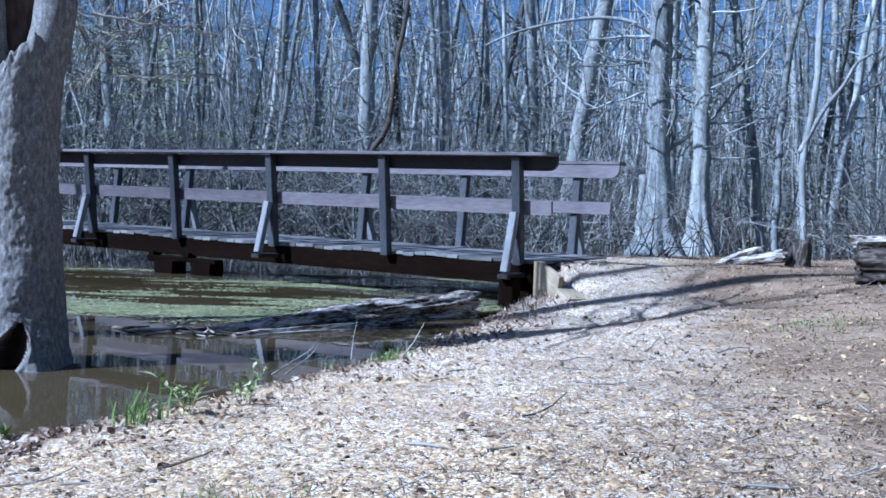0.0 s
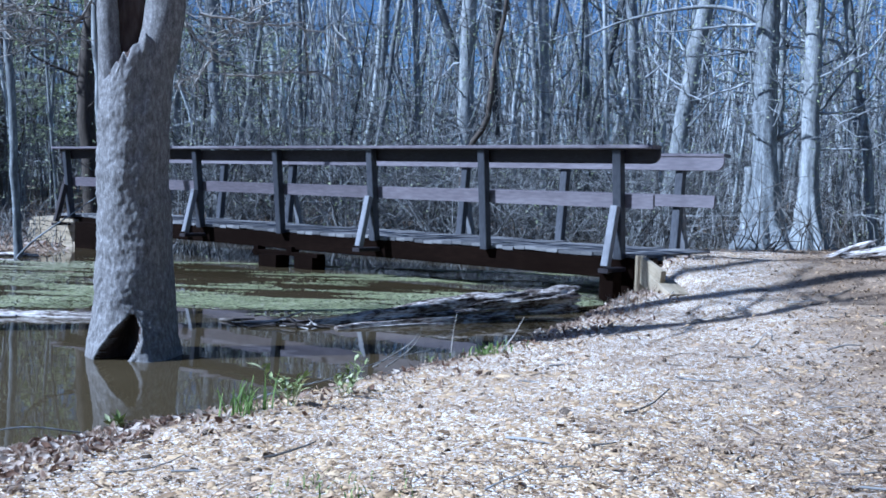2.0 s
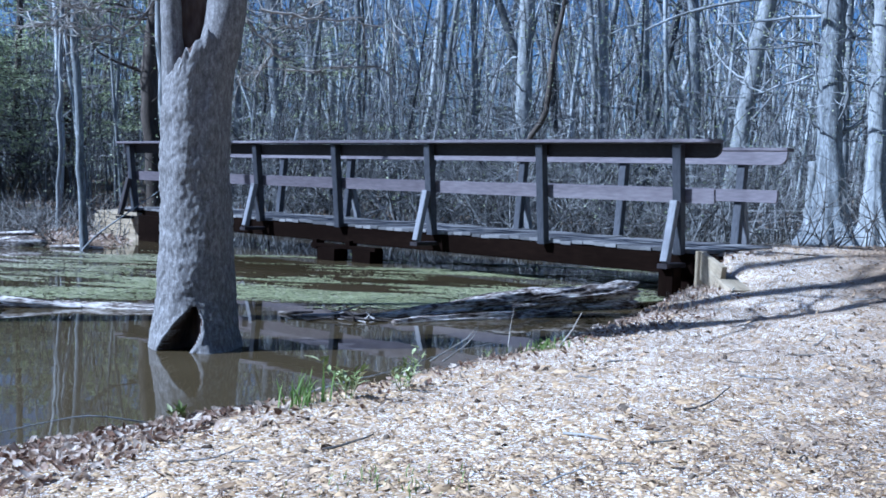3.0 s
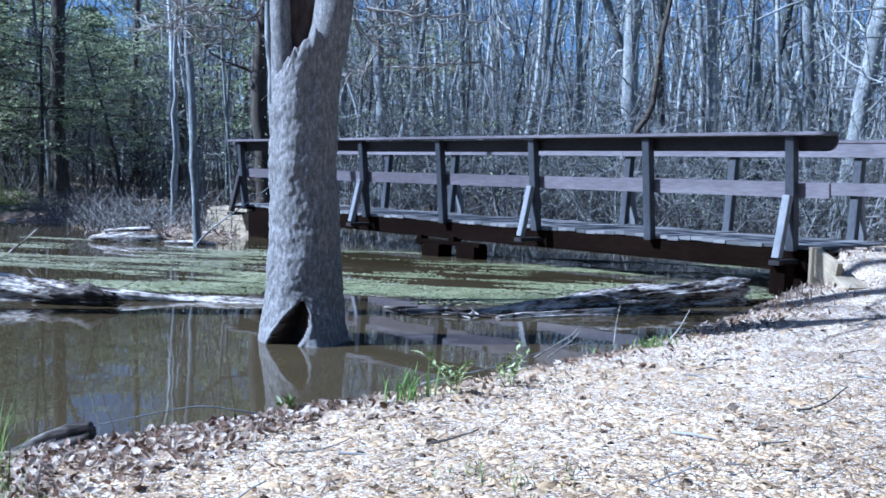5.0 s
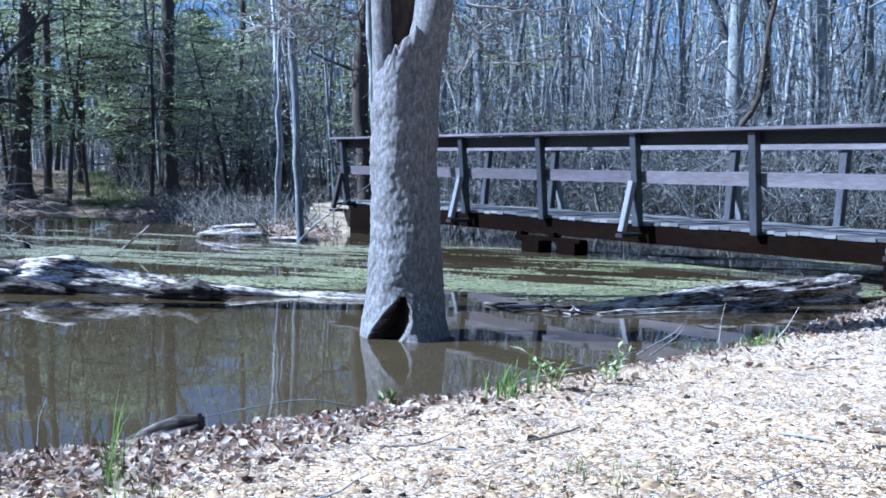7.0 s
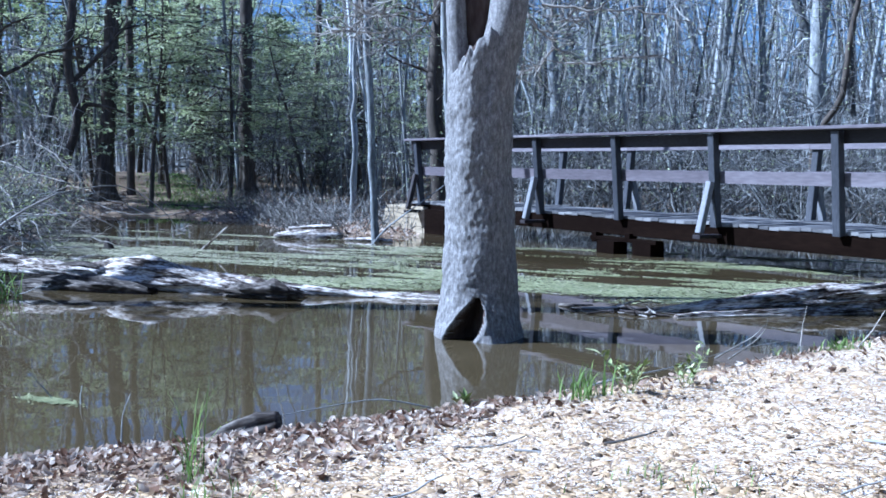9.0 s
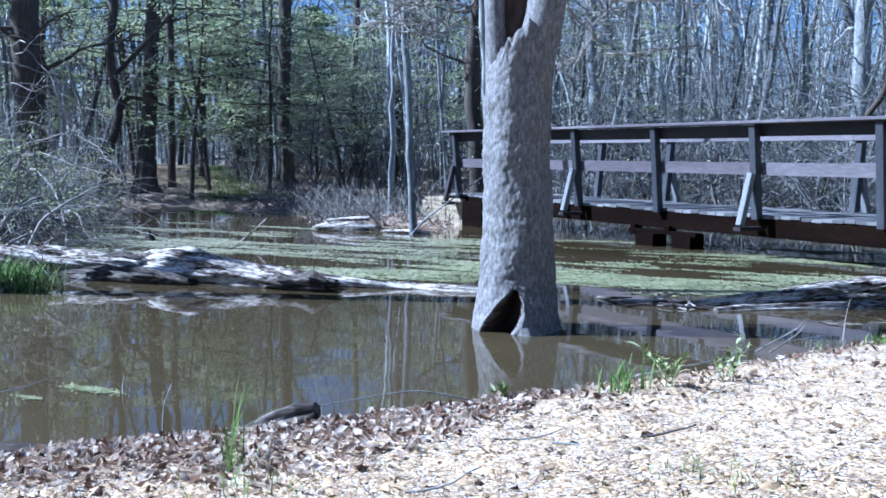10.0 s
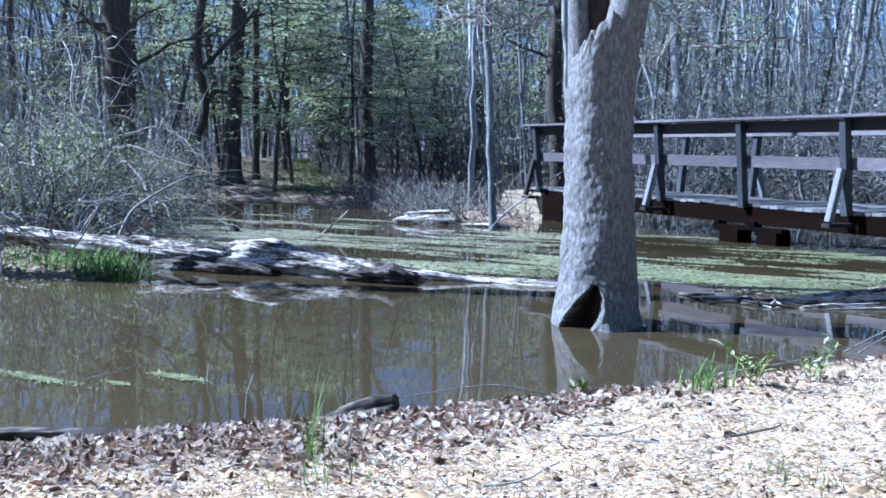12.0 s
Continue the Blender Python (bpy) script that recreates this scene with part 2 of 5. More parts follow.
# ---- the lie of the land ----
SHORE_NEAR = np.array([(-9, -12), (-5.2, -2), (-4.1, 0.4), (-3.1, 2.2), (-2.4, 3.1), (-1.85, 3.85), (-1.5, 4.45), (-0.91, 5.5), (-0.48, 6.35),
                       (-0.11, 7.2), (0.24, 8.25), (0.55, 9.3), (0.8, 10.3), (1.7, 12.2), (3.0, 13.0), (5, 13.8), (8, 15), (14, 18), (60, 30), (900, 60), (900, -900), (-9, -900)], float)
SHORE_FAR = np.array([(-300, -40), (-20, 1.5), (-8.2, 4.4), (-6.7, 5.4), (-6.5, 5.9), (-8.3, 6.9), (-9.6, 8.5), (-11.5, 11), (-15, 14.3), (-17.6, 17),
                      (-15.5, 18.2), (-12, 16.8), (-10, 15), (-8.5, 13.4), (-7.4, 13.6), (-7.1, 14.6), (-8.2, 17), (-9, 21), (-7, 26), (-2, 30),
                      (4, 32), (15, 36), (40, 45), (900, 120), (900, 900), (-900, 900), (-900, -40)], float)


def side(line, x, y):
    """Distance to an outline: positive inside it."""
    best = np.full(x.shape, 1e9)
    for (ax, ay), (bx, by) in zip(line, np.roll(line, -1, axis=0)):
        dx, dy = bx - ax, by - ay
        k = np.clip(((x - ax) * dx + (y - ay) * dy) / (dx * dx + dy * dy), 0, 1)
        d = np.hypot(x - ax - k * dx, y - ay - k * dy)
        best = np.minimum(best, d)
    inside = np.zeros(x.shape, bool)
    for (ax, ay), (bx, by) in zip(line, np.roll(line, -1, axis=0)):
        if ay != by:
            inside ^= ((ay > y) != (by > y)) & (x < (bx - ax) * (y - ay) / (by - ay) + ax)
    return np.where(inside, best, -best)


def ripple(x, y):
    return (np.sin(x * 2.1 + 1.3 * np.sin(y * 1.7)) * np.sin(y * 2.6 + 1.1 * np.sin(x * 1.2)) * 0.5
            + 0.5 * np.sin(x * 5.3 + 2 * np.sin(y * 3.1)) * np.sin(y * 6.1 + np.sin(x * 4)))


def land(x, y):
    """Ground height, and the distances from the near and the far shore."""
    x, y = np.asarray(x, float), np.asarray(y, float)
    r = np.hypot(x, y)
    s1 = side(SHORE_NEAR, x, y) + 0.05 * ripple(x * 1.7, y * 1.7)
    s2 = side(SHORE_FAR, x, y) + 0.12 * ripple(x * 1.3, y * 1.3)
    deep1, deep2 = -0.5 * smooth01(-s1 / 1.5) - 0.02, -0.5 * smooth01(-s2 / 2.5) - 0.02
    up = 0.07 * (1 - np.exp(-np.maximum(s1, 0) / 0.12)) + 0.15 * smooth01(s1 / 2.2)
    up = up + 0.34 * smooth01((x - 1.0) / 4.5) * smooth01((y - 1) / 5) + 0.02 * ripple(x, y) * smooth01(s1 / 0.6)
    up = up + 0.11 * np.exp(-((x - 1.2) / 0.7) ** 2 - ((y - 9.4) / 0.9) ** 2) * smooth01(s1 / 0.25)
    ramp = smooth01((y - 8.9 + 0.35 * np.clip(x - 2, 0, 2)) / 1.5) * smooth01((x - 0.86 - 0.42 * np.clip(10.0 - y, 0, 1)) / 0.42) * (1 - smooth01((x - 3.6) / 2.5))
    up = up * (1 - ramp) + 0.455 * ramp
    up = up - 0.5 * smooth01((y - 12.2 - 0.12 * x) / 5)
    h1 = np.where(s1 > 0, up - 0.02, deep1)
    far = 0.10 * (1 - np.exp(-np.maximum(s2, 0) / 0.4)) + 0.75 * smooth01((r - 22) / 18) * smooth01((-x - 4) / 12) 
    h2 = np.where(s2 > 0, far - 0.02 + 0.03 * ripple(x * 0.7, y * 0.7), deep2)
    return np.maximum(h1, h2), s1, s2


def land_z(x, y):
    return float(land(np.array([x]), np.array([y]))[0][0])


def build_ground():
    rings = np.concatenate([[0.0], np.geomspace(0.6, 500, 330)])
    yaw = np.concatenate([np.linspace(-34, 62, 560), np.linspace(62, 326, 90)[1:-1]])
    a = np.radians(yaw)
    X, Y = -np.sin(a)[None, :] * rings[:, None], np.cos(a)[None, :] * rings[:, None]
    Z, s1, s2 = land(X, Y)
    k = len(yaw)
    v = np.stack([X, Y, Z], -1).reshape(-1, 3)
    f = []
    for i in range(len(rings) - 1):
        for j in range(k):
            j2 = (j + 1) % k
            f.append((i * k + j, (i + 1) * k + j, (i + 1) * k + j2, i * k + j2))
    me = mesh("ground", v.tolist(), f, ground_material(), True)
    edge = smooth01((X + 2.0) / 0.7)
    chips = smooth01((s1 - 0.25 + 0.22 * edge) / (0.7 - 0.45 * edge)) * (1 - 0.95 * smooth01((X - 0.05 - 0.19 * Y) / 1.3)) * (1 - smooth01((Y - 12.5) / 2))
    path2 = smooth01(1 - np.abs((Y - 1.12 * -X - 1) / 1.6)) * smooth01((np.hypot(X, Y) - 24) / 4) * (X < 0) * 0.5
    me.attributes.new("chips", "FLOAT", "POINT").data.foreach_set("value", np.maximum(chips, path2).reshape(-1).astype(np.float32))
    tagged(new("ground", me), "pale wood-chip path and brown leaf litter on a low bank", "ground", kind="structure")


build_ground()
n = 96
a = np.arange(n) * 2 * math.pi / n
water_mesh = mesh("water", [(480 * math.cos(x), 480 * math.sin(x), 0) for x in a], [tuple(range(n))], water_material())
tagged(new("water", water_mesh), "still murky brown swamp water reflecting the trees", "water", kind="structure")


# ---- the footbridge ----
BAY = 1.662


def rail_mesh(name, length, w, mat, curve):
    """A rail plank along x whose low free end is rounded off."""
    t = 0.019
    arc = [(-length / 2, -w / 2)]
    if curve:
        arc = [(-length / 2 + curve * (1 - math.sin(q)), -w / 2 + curve * (1 - math.cos(q))) for q in np.linspace(0, math.pi / 2, 7)]
    outline = arc + [(-length / 2, w / 2), (length / 2, w / 2), (length / 2, -w / 2)]
    n = len(outline)
    v = [(x, y, z) for y in (-t, t) for x, z in outline]
    f = [tuple(range(n)), tuple(range(2 * n - 1, n - 1, -1))] + [(i, i + n, (i + 1) % n + n, (i + 1) % n) for i in range(n)]
    return mesh(name, v, f, mat)


def build_bridge():
    root = thing("footbridge", pose(0.74, 10.27, 0.462, 0, -0.35, 146.65), "dark brown wooden footbridge with railings over swamp water", "footbridge")
    lean = 5.6
    slope = math.tan(radians(lean))
    back = -1.66
    rng = np.random.default_rng(3)
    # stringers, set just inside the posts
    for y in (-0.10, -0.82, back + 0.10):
        board("beam", (10.9, 0.10, 0.21), pose(5.0, y, -0.148), BEAM, root, "dark stained beam, near black for the shade under the deck")
    for side_y, out in ((0.0, 1), (back, -1)):
        for k in range(7):
            x = k * BAY + (-0.05 if out > 0 else (0.17, 0.05, -0.06, -0.05, -0.02, -0.05, 0.0)[k])
            h, foot = 1.03, -0.05
            board("post", (h - foot, 0.095, 0.095), pose(x, side_y + out * (0.005 + slope * (h + foot) / 2), (h + foot) / 2)
                  @ pose(0, 0, 0, -out * lean, 0, 0) @ pose(0, 0, 0, 0, -90, 0), POST, root)
            if k % 2 == 0:
                top, low = Vector((x, side_y + out * (0.075 + slope * 0.46), 0.475)), Vector((x, side_y + out * 0.27, -0.115))
                mid, way = (top + low) / 2, (low - top)
                m = Matrix.Translation(mid) @ way.to_track_quat("X", "Z").to_matrix().to_4x4()
                # paler slate than the posts, except the last pair in dark brown
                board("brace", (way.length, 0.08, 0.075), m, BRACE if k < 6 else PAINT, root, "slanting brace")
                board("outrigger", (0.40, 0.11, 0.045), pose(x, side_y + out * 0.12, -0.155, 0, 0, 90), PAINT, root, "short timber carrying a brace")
        # near top rail takes the darker brown, the far one the paler
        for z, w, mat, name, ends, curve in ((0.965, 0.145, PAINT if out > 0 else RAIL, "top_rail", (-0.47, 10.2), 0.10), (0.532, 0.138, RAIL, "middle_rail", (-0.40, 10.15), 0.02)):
            cuts = [ends[0] + (0.0 if out > 0 else 0.10), 2 * BAY, 4 * BAY, ends[1]]
            for i, (x0, x1) in enumerate(zip(cuts[:-1], cuts[1:])):
                y = side_y + out * (slope * z - 0.064)
                part(name, rail_mesh(name, x1 - x0 - 0.004, w, mat, curve if i == 0 else 0), root, "", pose((x0 + x1) / 2, y, z + rng.normal(0, 0.003), -out * lean, 0, 0))
        cuts = [-0.47 if out > 0 else -0.37, 1.55 * BAY, 3.6 * BAY, 10.2]
        for x0, x1 in zip(cuts[:-1], cuts[1:]):
            board("cap_rail", (x1 - x0 - 0.005, 0.19, 0.036), pose((x0 + x1) / 2, side_y + out * (slope * 1.05 + 0.005), 1.057, 0, 0, 0), RAIL, root, "flat weathered cap board")
    # deck boards
    w = 0.142
    x = -0.29
    while x < 10.25:
        jut = rng.normal(0, 0.004)
        board("deck_board", (1.57, w - 0.006, 0.036), pose(x + w / 2, back / 2 + jut, -0.018 + rng.normal(0, 0.003), rng.normal(0, 0.15), rng.normal(0, 0.4), 90 + rng.normal(0, 0.25)), DECK, root)
        x += w
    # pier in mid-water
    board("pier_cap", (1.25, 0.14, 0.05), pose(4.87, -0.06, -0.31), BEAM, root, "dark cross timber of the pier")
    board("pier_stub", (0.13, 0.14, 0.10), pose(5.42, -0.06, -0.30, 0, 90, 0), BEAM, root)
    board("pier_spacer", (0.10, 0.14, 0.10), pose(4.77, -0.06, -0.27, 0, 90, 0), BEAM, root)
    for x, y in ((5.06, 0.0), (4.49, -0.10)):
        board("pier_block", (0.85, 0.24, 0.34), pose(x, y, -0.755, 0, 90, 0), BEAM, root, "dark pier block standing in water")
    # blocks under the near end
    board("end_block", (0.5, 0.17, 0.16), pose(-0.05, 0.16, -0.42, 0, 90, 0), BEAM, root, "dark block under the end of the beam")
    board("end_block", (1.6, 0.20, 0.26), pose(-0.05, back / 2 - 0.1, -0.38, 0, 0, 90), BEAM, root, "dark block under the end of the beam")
    # timber end wall at the far bank, its shade put into the near-black colour
    board("end_wall", (0.62, 0.15, 0.52), pose(9.34, 0.03, -0.37), BEAM, root, "timber wall under the far end of the deck, near black for shade")
    board("end_wall", (1.6, 0.15, 0.50), pose(9.6, back / 2, -0.36, 0, 0, 90), BEAM, root, "timber wall under the far end of the deck, near black for shade")
    return root


bridge = build_bridge()


def retaining(at, label, boards):
    """Pale sawn boards that hold back the earth beside the bridge."""
    root = thing("retaining_boards", at, label, "retaining wall")
    for name, size, m in boards:
        board(name, size, m, SAWN, root)


retaining(pose(0.95, 9.72, 0.0), "pale sawn boards holding the path edge beside the bridge", [
    ("post", (0.50, 0.09, 0.10), pose(0.0, 0.0, 0.23, 0, 90, 8)),
    ("side_board", (0.44, 0.05, 0.26), pose(0.075, -0.22, 0.30, 0, 14, -70)),
    ("flat_board", (0.36, 0.20, 0.045), pose(0.23, -0.50, 0.215, 0, 15, -72))])
retaining(pose(0.74, 10.27, 0.462, 0, 0, 146.65) @ pose(10.42, 0.03, -0.46), "pale sawn boards stacked against the far bank", [
    ("board", (1.50, 0.06, 0.135), pose(-0.01, 0, 0.03)),
    ("board", (1.46, 0.06, 0.135), pose(0.02, -0.008, 0.17)),
    ("board", (1.42, 0.06, 0.135), pose(0.0, -0.012, 0.31)),
    ("board", (1.30, 0.30, 0.05), pose(0.02, -0.16, 0.42, -4, 0, 0))])


# ---- trees ----
def limbs(soup, at, r, rng, count, reach, z0, sides=4, twig=5, droop=0.0):
    """Bare limbs with forking twigs along a trunk line."""
    at = np.asarray(at)
    for _ in range(count):
        k = rng.uniform(0, len(at) - 1.001)
        i = int(k)
        p = at[i] + (at[i + 1] - at[i]) * (k - i)
        if p[2] < z0:
            continue
        a, up = rng.uniform(0, 2 * math.pi), rng.uniform(-0.1, 0.9) - droop
        l = reach * rng.uniform(0.4, 1.0)
        line = wander(p, (math.cos(a), math.sin(a), up), l, 6, 0.22, rng, 0.03)
        rr = r * rng.uniform(0.16, 0.34)
        soup.tube(line, np.linspace(rr, rr * 0.25, 7), sides)
        for _ in range(twig):
            j = rng.integers(1, 6)
            b = rng.uniform(0, 2 * math.pi)
            t = wander(line[j], (math.cos(b), math.sin(b), rng.uniform(-0.3, 0.9)), l * rng.uniform(0.2, 0.5), 4, 0.3, rng)
            soup.tube(t, np.linspace(rr * 0.4, rr * 0.12, 5), 3)


def resample(pts, n):
    pts = np.asarray(pts, float)
    d = np.r_[0, np.cumsum(np.linalg.norm(np.diff(pts, axis=0), axis=1))]
    k = np.linspace(0, d[-1], n)
    line = np.stack([np.interp(k, d, pts[:, i]) for i in range(3)], 1)
    for _ in range(2):
        line[1:-1] = 0.25 * line[:-2] + 0.5 * line[1:-1] + 0.25 * line[2:]
    return line


TREE_COUNT = 0


def tree(name, pts, r, mat, height, label, flare=1.25, category="tree"):
    """A bare tree along a measured line, carried on above it to its height."""
    global TREE_COUNT
    TREE_COUNT += 1
    rng = np.random.default_rng(100 + TREE_COUNT)
    pts = [np.array(p) for p in pts]
    pts[0][2] = land_z(pts[0][0], pts[0][1]) - 0.15
    base = pts[0].copy()
    count = 30 if flare > 1.5 else 14
    seen = resample(pts, count)
    seen[1:] += rng.normal(0, min(0.3 * r, 0.012), (count - 1, 3)) * (1, 1, 0)
    if height:
        d = seen[-1] - seen[-4]
        d /= np.linalg.norm(d)
        d = d * 0.4 + np.array([0, 0, 1.0])
        more = wander(seen[-1], d, max(height - seen[-1][2], 2), 8, 0.05, rng)
        line = np.vstack([seen, more[1:]])
    else:
        line = seen
    z = np.maximum(line[:, 2] - max(base[2] + 0.15, 0.0), 0)
    top = max(z[-1], 0.1)
    rad = r * (1 - 0.62 * np.clip((z - z[count - 1]) / top, 0, 1)) * (1 + (flare - 1) * np.exp(-z / (0.6 if flare > 1.5 else 0.25)))
    root = thing(name, Matrix.Translation(base), label, category, group="bare trees" if height else "")
    s = Soup()
    sides = 36 if flare > 1.5 else 12
    k = len(line)
    s.tube(line - base, rad, sides, 0.035, rng)
    if flare > 1.5:
        ring = s.v[-1].reshape(k, sides, 3)
        wave = 1 + 0.24 * np.cos(np.arange(sides) * 2 * math.pi / sides * 7 + 0.8 * np.sin(np.arange(sides) * 2 * math.pi / sides * 2))[None, :] * np.exp(-z / 0.8)[:, None]
        c = (line - base)[:, None, :]
        s.v[-1] = (c + (ring - c) * wave[:, :, None]).reshape(-1, 3)
    part("trunk", s.mesh("trunk", mat), root)
    if height:
        c = Soup()
        dark = mat is BARK_DARK
        limbs(c, line[4:] - base, r * 0.6, rng, int(8 + height * 1.2) if dark else int(14 + height * 1.3), 1.0 + height * 0.13, 2.6, 4, 6)
        part("crown", c.mesh("crown", BARK_DARK if dark else TWIG), root, "bare branches and twigs")
    return root


MAIN = Vector((-2.435, 5.92, 0.0))
SEE = Vector((-MAIN.x, -MAIN.y, 0)).normalized()
RIGHT = Vector((-SEE.y, SEE.x, 0))


BOUGHS = (
    (0.011, [(-2.82, 6.14, 2.18), (-2.88, 6.11, 2.05), (-2.94, 6.09, 1.95), (-3.01, 6.05, 1.91), (-3.12, 5.99, 1.88), (-3.22, 5.94, 1.89)]),
    (0.009, [(-3.01, 6.05, 1.93), (-3.06, 6.03, 1.98), (-3.16, 5.98, 1.94), (-3.28, 5.91, 1.93), (-3.42, 5.83, 1.95)]),
    (0.008, [(-3.06, 6.03, 2.13), (-3.19, 5.96, 2.07), (-3.31, 5.89, 2.00), (-3.43, 5.82, 1.94)]),
    (0.007, [(-2.83, 6.14, 2.06), (-3.03, 6.04, 2.07), (-3.19, 5.96, 2.05), (-3.31, 5.89, 2.08)]),
    (0.007, [(-2.77, 6.17, 2.12), (-2.93, 6.09, 2.20), (-3.19, 5.96, 2.12), (-3.40, 5.84, 2.02), (-3.49, 5.79, 2.02)]),
    (0.012, [(-2.35, 6.34, 2.12), (-2.22, 6.38, 1.96), (-2.13, 6.41, 1.86), (-2.06, 6.44, 1.75)]),
    (0.009, [(-2.06, 6.44, 1.75), (-1.86, 6.50, 1.76), (-1.65, 6.55, 1.79), (-1.52, 6.58, 1.81), (-1.43, 6.60, 1.76)]),
    (0.008, [(-2.14, 6.41, 1.85), (-2.22, 6.38, 1.75), (-2.36, 6.33, 1.66)]),
    (0.010, [(-2.22, 6.38, 2.13), (-1.87, 6.49, 2.08), (-1.66, 6.55, 2.10), (-1.51, 6.59, 2.04), (-1.31, 6.63, 2.01)]),
    (0.008, [(-2.05, 6.44, 2.05), (-1.84, 6.50, 2.21), (-1.59, 6.57, 2.30)]),
    (0.006, [(-1.87, 6.49, 2.08), (-2.03, 6.45, 2.01), (-2.19, 6.39, 2.11)]),
)


def build_main_tree():
    """The hollow grey tree that stands in the water."""
    root = thing("hollow_tree", Matrix.Translation(MAIN), "lumpy grey forked tree with a hollow base standing in water", "tree")
    rows, cols = 210, 200
    zs = np.linspace(-0.35, 1.74, rows)
    prof = np.interp(zs, [-0.35, 0.0, 0.12, 0.3, 0.6, 1.0, 1.4, 1.6, 1.70, 1.74], [0.32, 0.285, 0.265, 0.24, 0.222, 0.21, 0.206, 0.20, 0.19, 0.165])
    off = np.interp(zs, [-0.35, 0, 0.3, 0.7, 1.1, 1.5, 1.9], [0.0, 0.0, -0.008, -0.008, -0.022, -0.018, 0.0])
    v, inner = [], set()
    for i, z in enumerate(zs):
        zc = min(max(z, 0.0), 0.27)
        lo = math.radians(np.interp(zc, [0, 0.06, 0.12, 0.2, 0.262], [99, 90, 85, 84, 89]))
        hi = math.radians(np.interp(zc, [0, 0.06, 0.12, 0.2, 0.262], [140, 134, 124, 111, 97]))
        for j in range(cols):
            a = j * 2 * math.pi / cols
            r = prof[i]
            low = math.exp(-max(z + 0.05, 0) / 0.22)
            r *= 1 + 0.05 * low * math.cos(3 * (a - 1.05)) + 0.04 * low * math.cos(5 * a + 1)
            p = Vector((math.cos(a) * 0.23, math.sin(a) * 0.23, z))
            r += 0.012 * noise.noise(p * 5.0) + 0.006 * noise.noise(p * 12 + Vector((3, 1, 7))) + 0.005 * noise.noise(p * 26) + 0.005 * noise.noise(p * 55)
            # long healed ridges
            r += 0.008 * math.sin(a * 7 + 2.5 * noise.noise(Vector((a, z * 1.2, 4)))) * (0.4 + 0.6 * noise.noise(p * 2))
            # the root foot beside the hollow
            r += 0.045 * math.exp(-((a - 1.42 + 0.4 * (0.1 - z)) / 0.17) ** 2) * math.exp(-max(z, 0) / 0.13)
            # the hollow: a leaning arched opening at the waterline
            if z < 0.262:
                k = abs(a - (lo + hi) / 2) / ((hi - lo) / 2)
                if k < 1:
                    r -= 0.20 * (1 - k ** 9)
                    if k < 1:
                        inner.add(len(v))
                elif k < 1.4:
                    r += 0.012 * (1 - abs(k - 1.2) / 0.2)
            q = RIGHT * (math.cos(a) * r + off[i]) + SEE * (math.sin(a) * r)
            # the top opens into two limbs behind a slanting ragged rim
            rag = 0.07 * smooth01((z - 1.5) / 0.2) * noise.noise(Vector((math.cos(a) * 5, math.sin(a) * 5, 2)))
            v.append((q.x, q.y, z + max(z - 1.3, 0.0) * (0.25 + 0.45 * math.cos(a)) + rag))
    f = [(i * cols + j, (i + 1) * cols + j, (i + 1) * cols + (j + 1) % cols, i * cols + (j + 1) % cols) for i in range(rows - 1) for j in range(cols)]
    f.append(tuple((rows - 1) * cols + j for j in reversed(range(cols))))
    me = mesh("trunk", v, f, BARK_MAIN, True)
    me.materials.append(HEARTWOOD)
    for p in me.polygons:
        if sum(i in inner for i in p.vertices) > 1 or len(p.vertices) > 4:
            p.material_index = 1
    part("trunk", me, root, "lumpy grey trunk with a dark hollow at the water")
    rng = np.random.default_rng(11)

    def limb(name, line, radii, sides=36):
        s = Soup()
        line = resample([np.array(RIGHT * x + SEE * y + Vector((0, 0, z))) for x, y, z in line], 40)
        rad = np.interp(np.linspace(0, 1, 40), np.linspace(0, 1, len(radii)), radii)
        s.tube(line, rad, sides)
        pts = s.v[-1]
        c = np.repeat(line, sides, 0)
        wob = np.array([1 + 0.10 * noise.noise(Vector(p) * 6) + 0.07 * noise.noise(Vector(p) * 16) + 0.04 * noise.noise(Vector(p) * 32) for p in pts])
        s.v[-1] = c + (pts - c) * wob[:, None]
        part(name, s.mesh(name, HEARTWOOD if name == "hollow_wood" else BARK_MAIN), root)
        return line

    left = limb("limb", [(-0.10, -0.02, 0.7), (-0.125, -0.02, 1.2), (-0.15, -0.02, 1.6), (-0.168, -0.03, 1.9), (-0.182, -0.04, 2.2), (-0.22, -0.10, 2.9), (-0.4, -0.2, 4.6), (-0.6, 0.0, 6.5)], [0.10, 0.08, 0.05, 0.034, 0.033, 0.04, 0.04, 0.03])
    limb("hollow_wood", [(-0.05, -0.10, 1.2), (-0.04, -0.11, 1.6), (-0.035, -0.13, 2.1), (-0.05, -0.16, 2.9)], [0.10, 0.12, 0.125, 0.11])
    right = limb("limb", [(0.03, 0.02, 0.9), (0.045, 0.02, 1.3), (0.07, 0.03, 1.6), (0.118, 0.045, 1.85), (0.172, 0.05, 2.15), (0.20, -0.05, 2.9), (0.10, -0.15, 3.8), (0.0, -0.2, 4.6), (0.1, -0.3, 5.4)], [0.12, 0.125, 0.118, 0.108, 0.102, 0.08, 0.055, 0.035, 0.015])
    c = Soup()
    limbs(c, left[18:], 0.07, rng, 9, 1.8, 3.4, 5, 5)
    limbs(c, right[14:], 0.09, rng, 14, 2.2, 2.8, 5, 6)
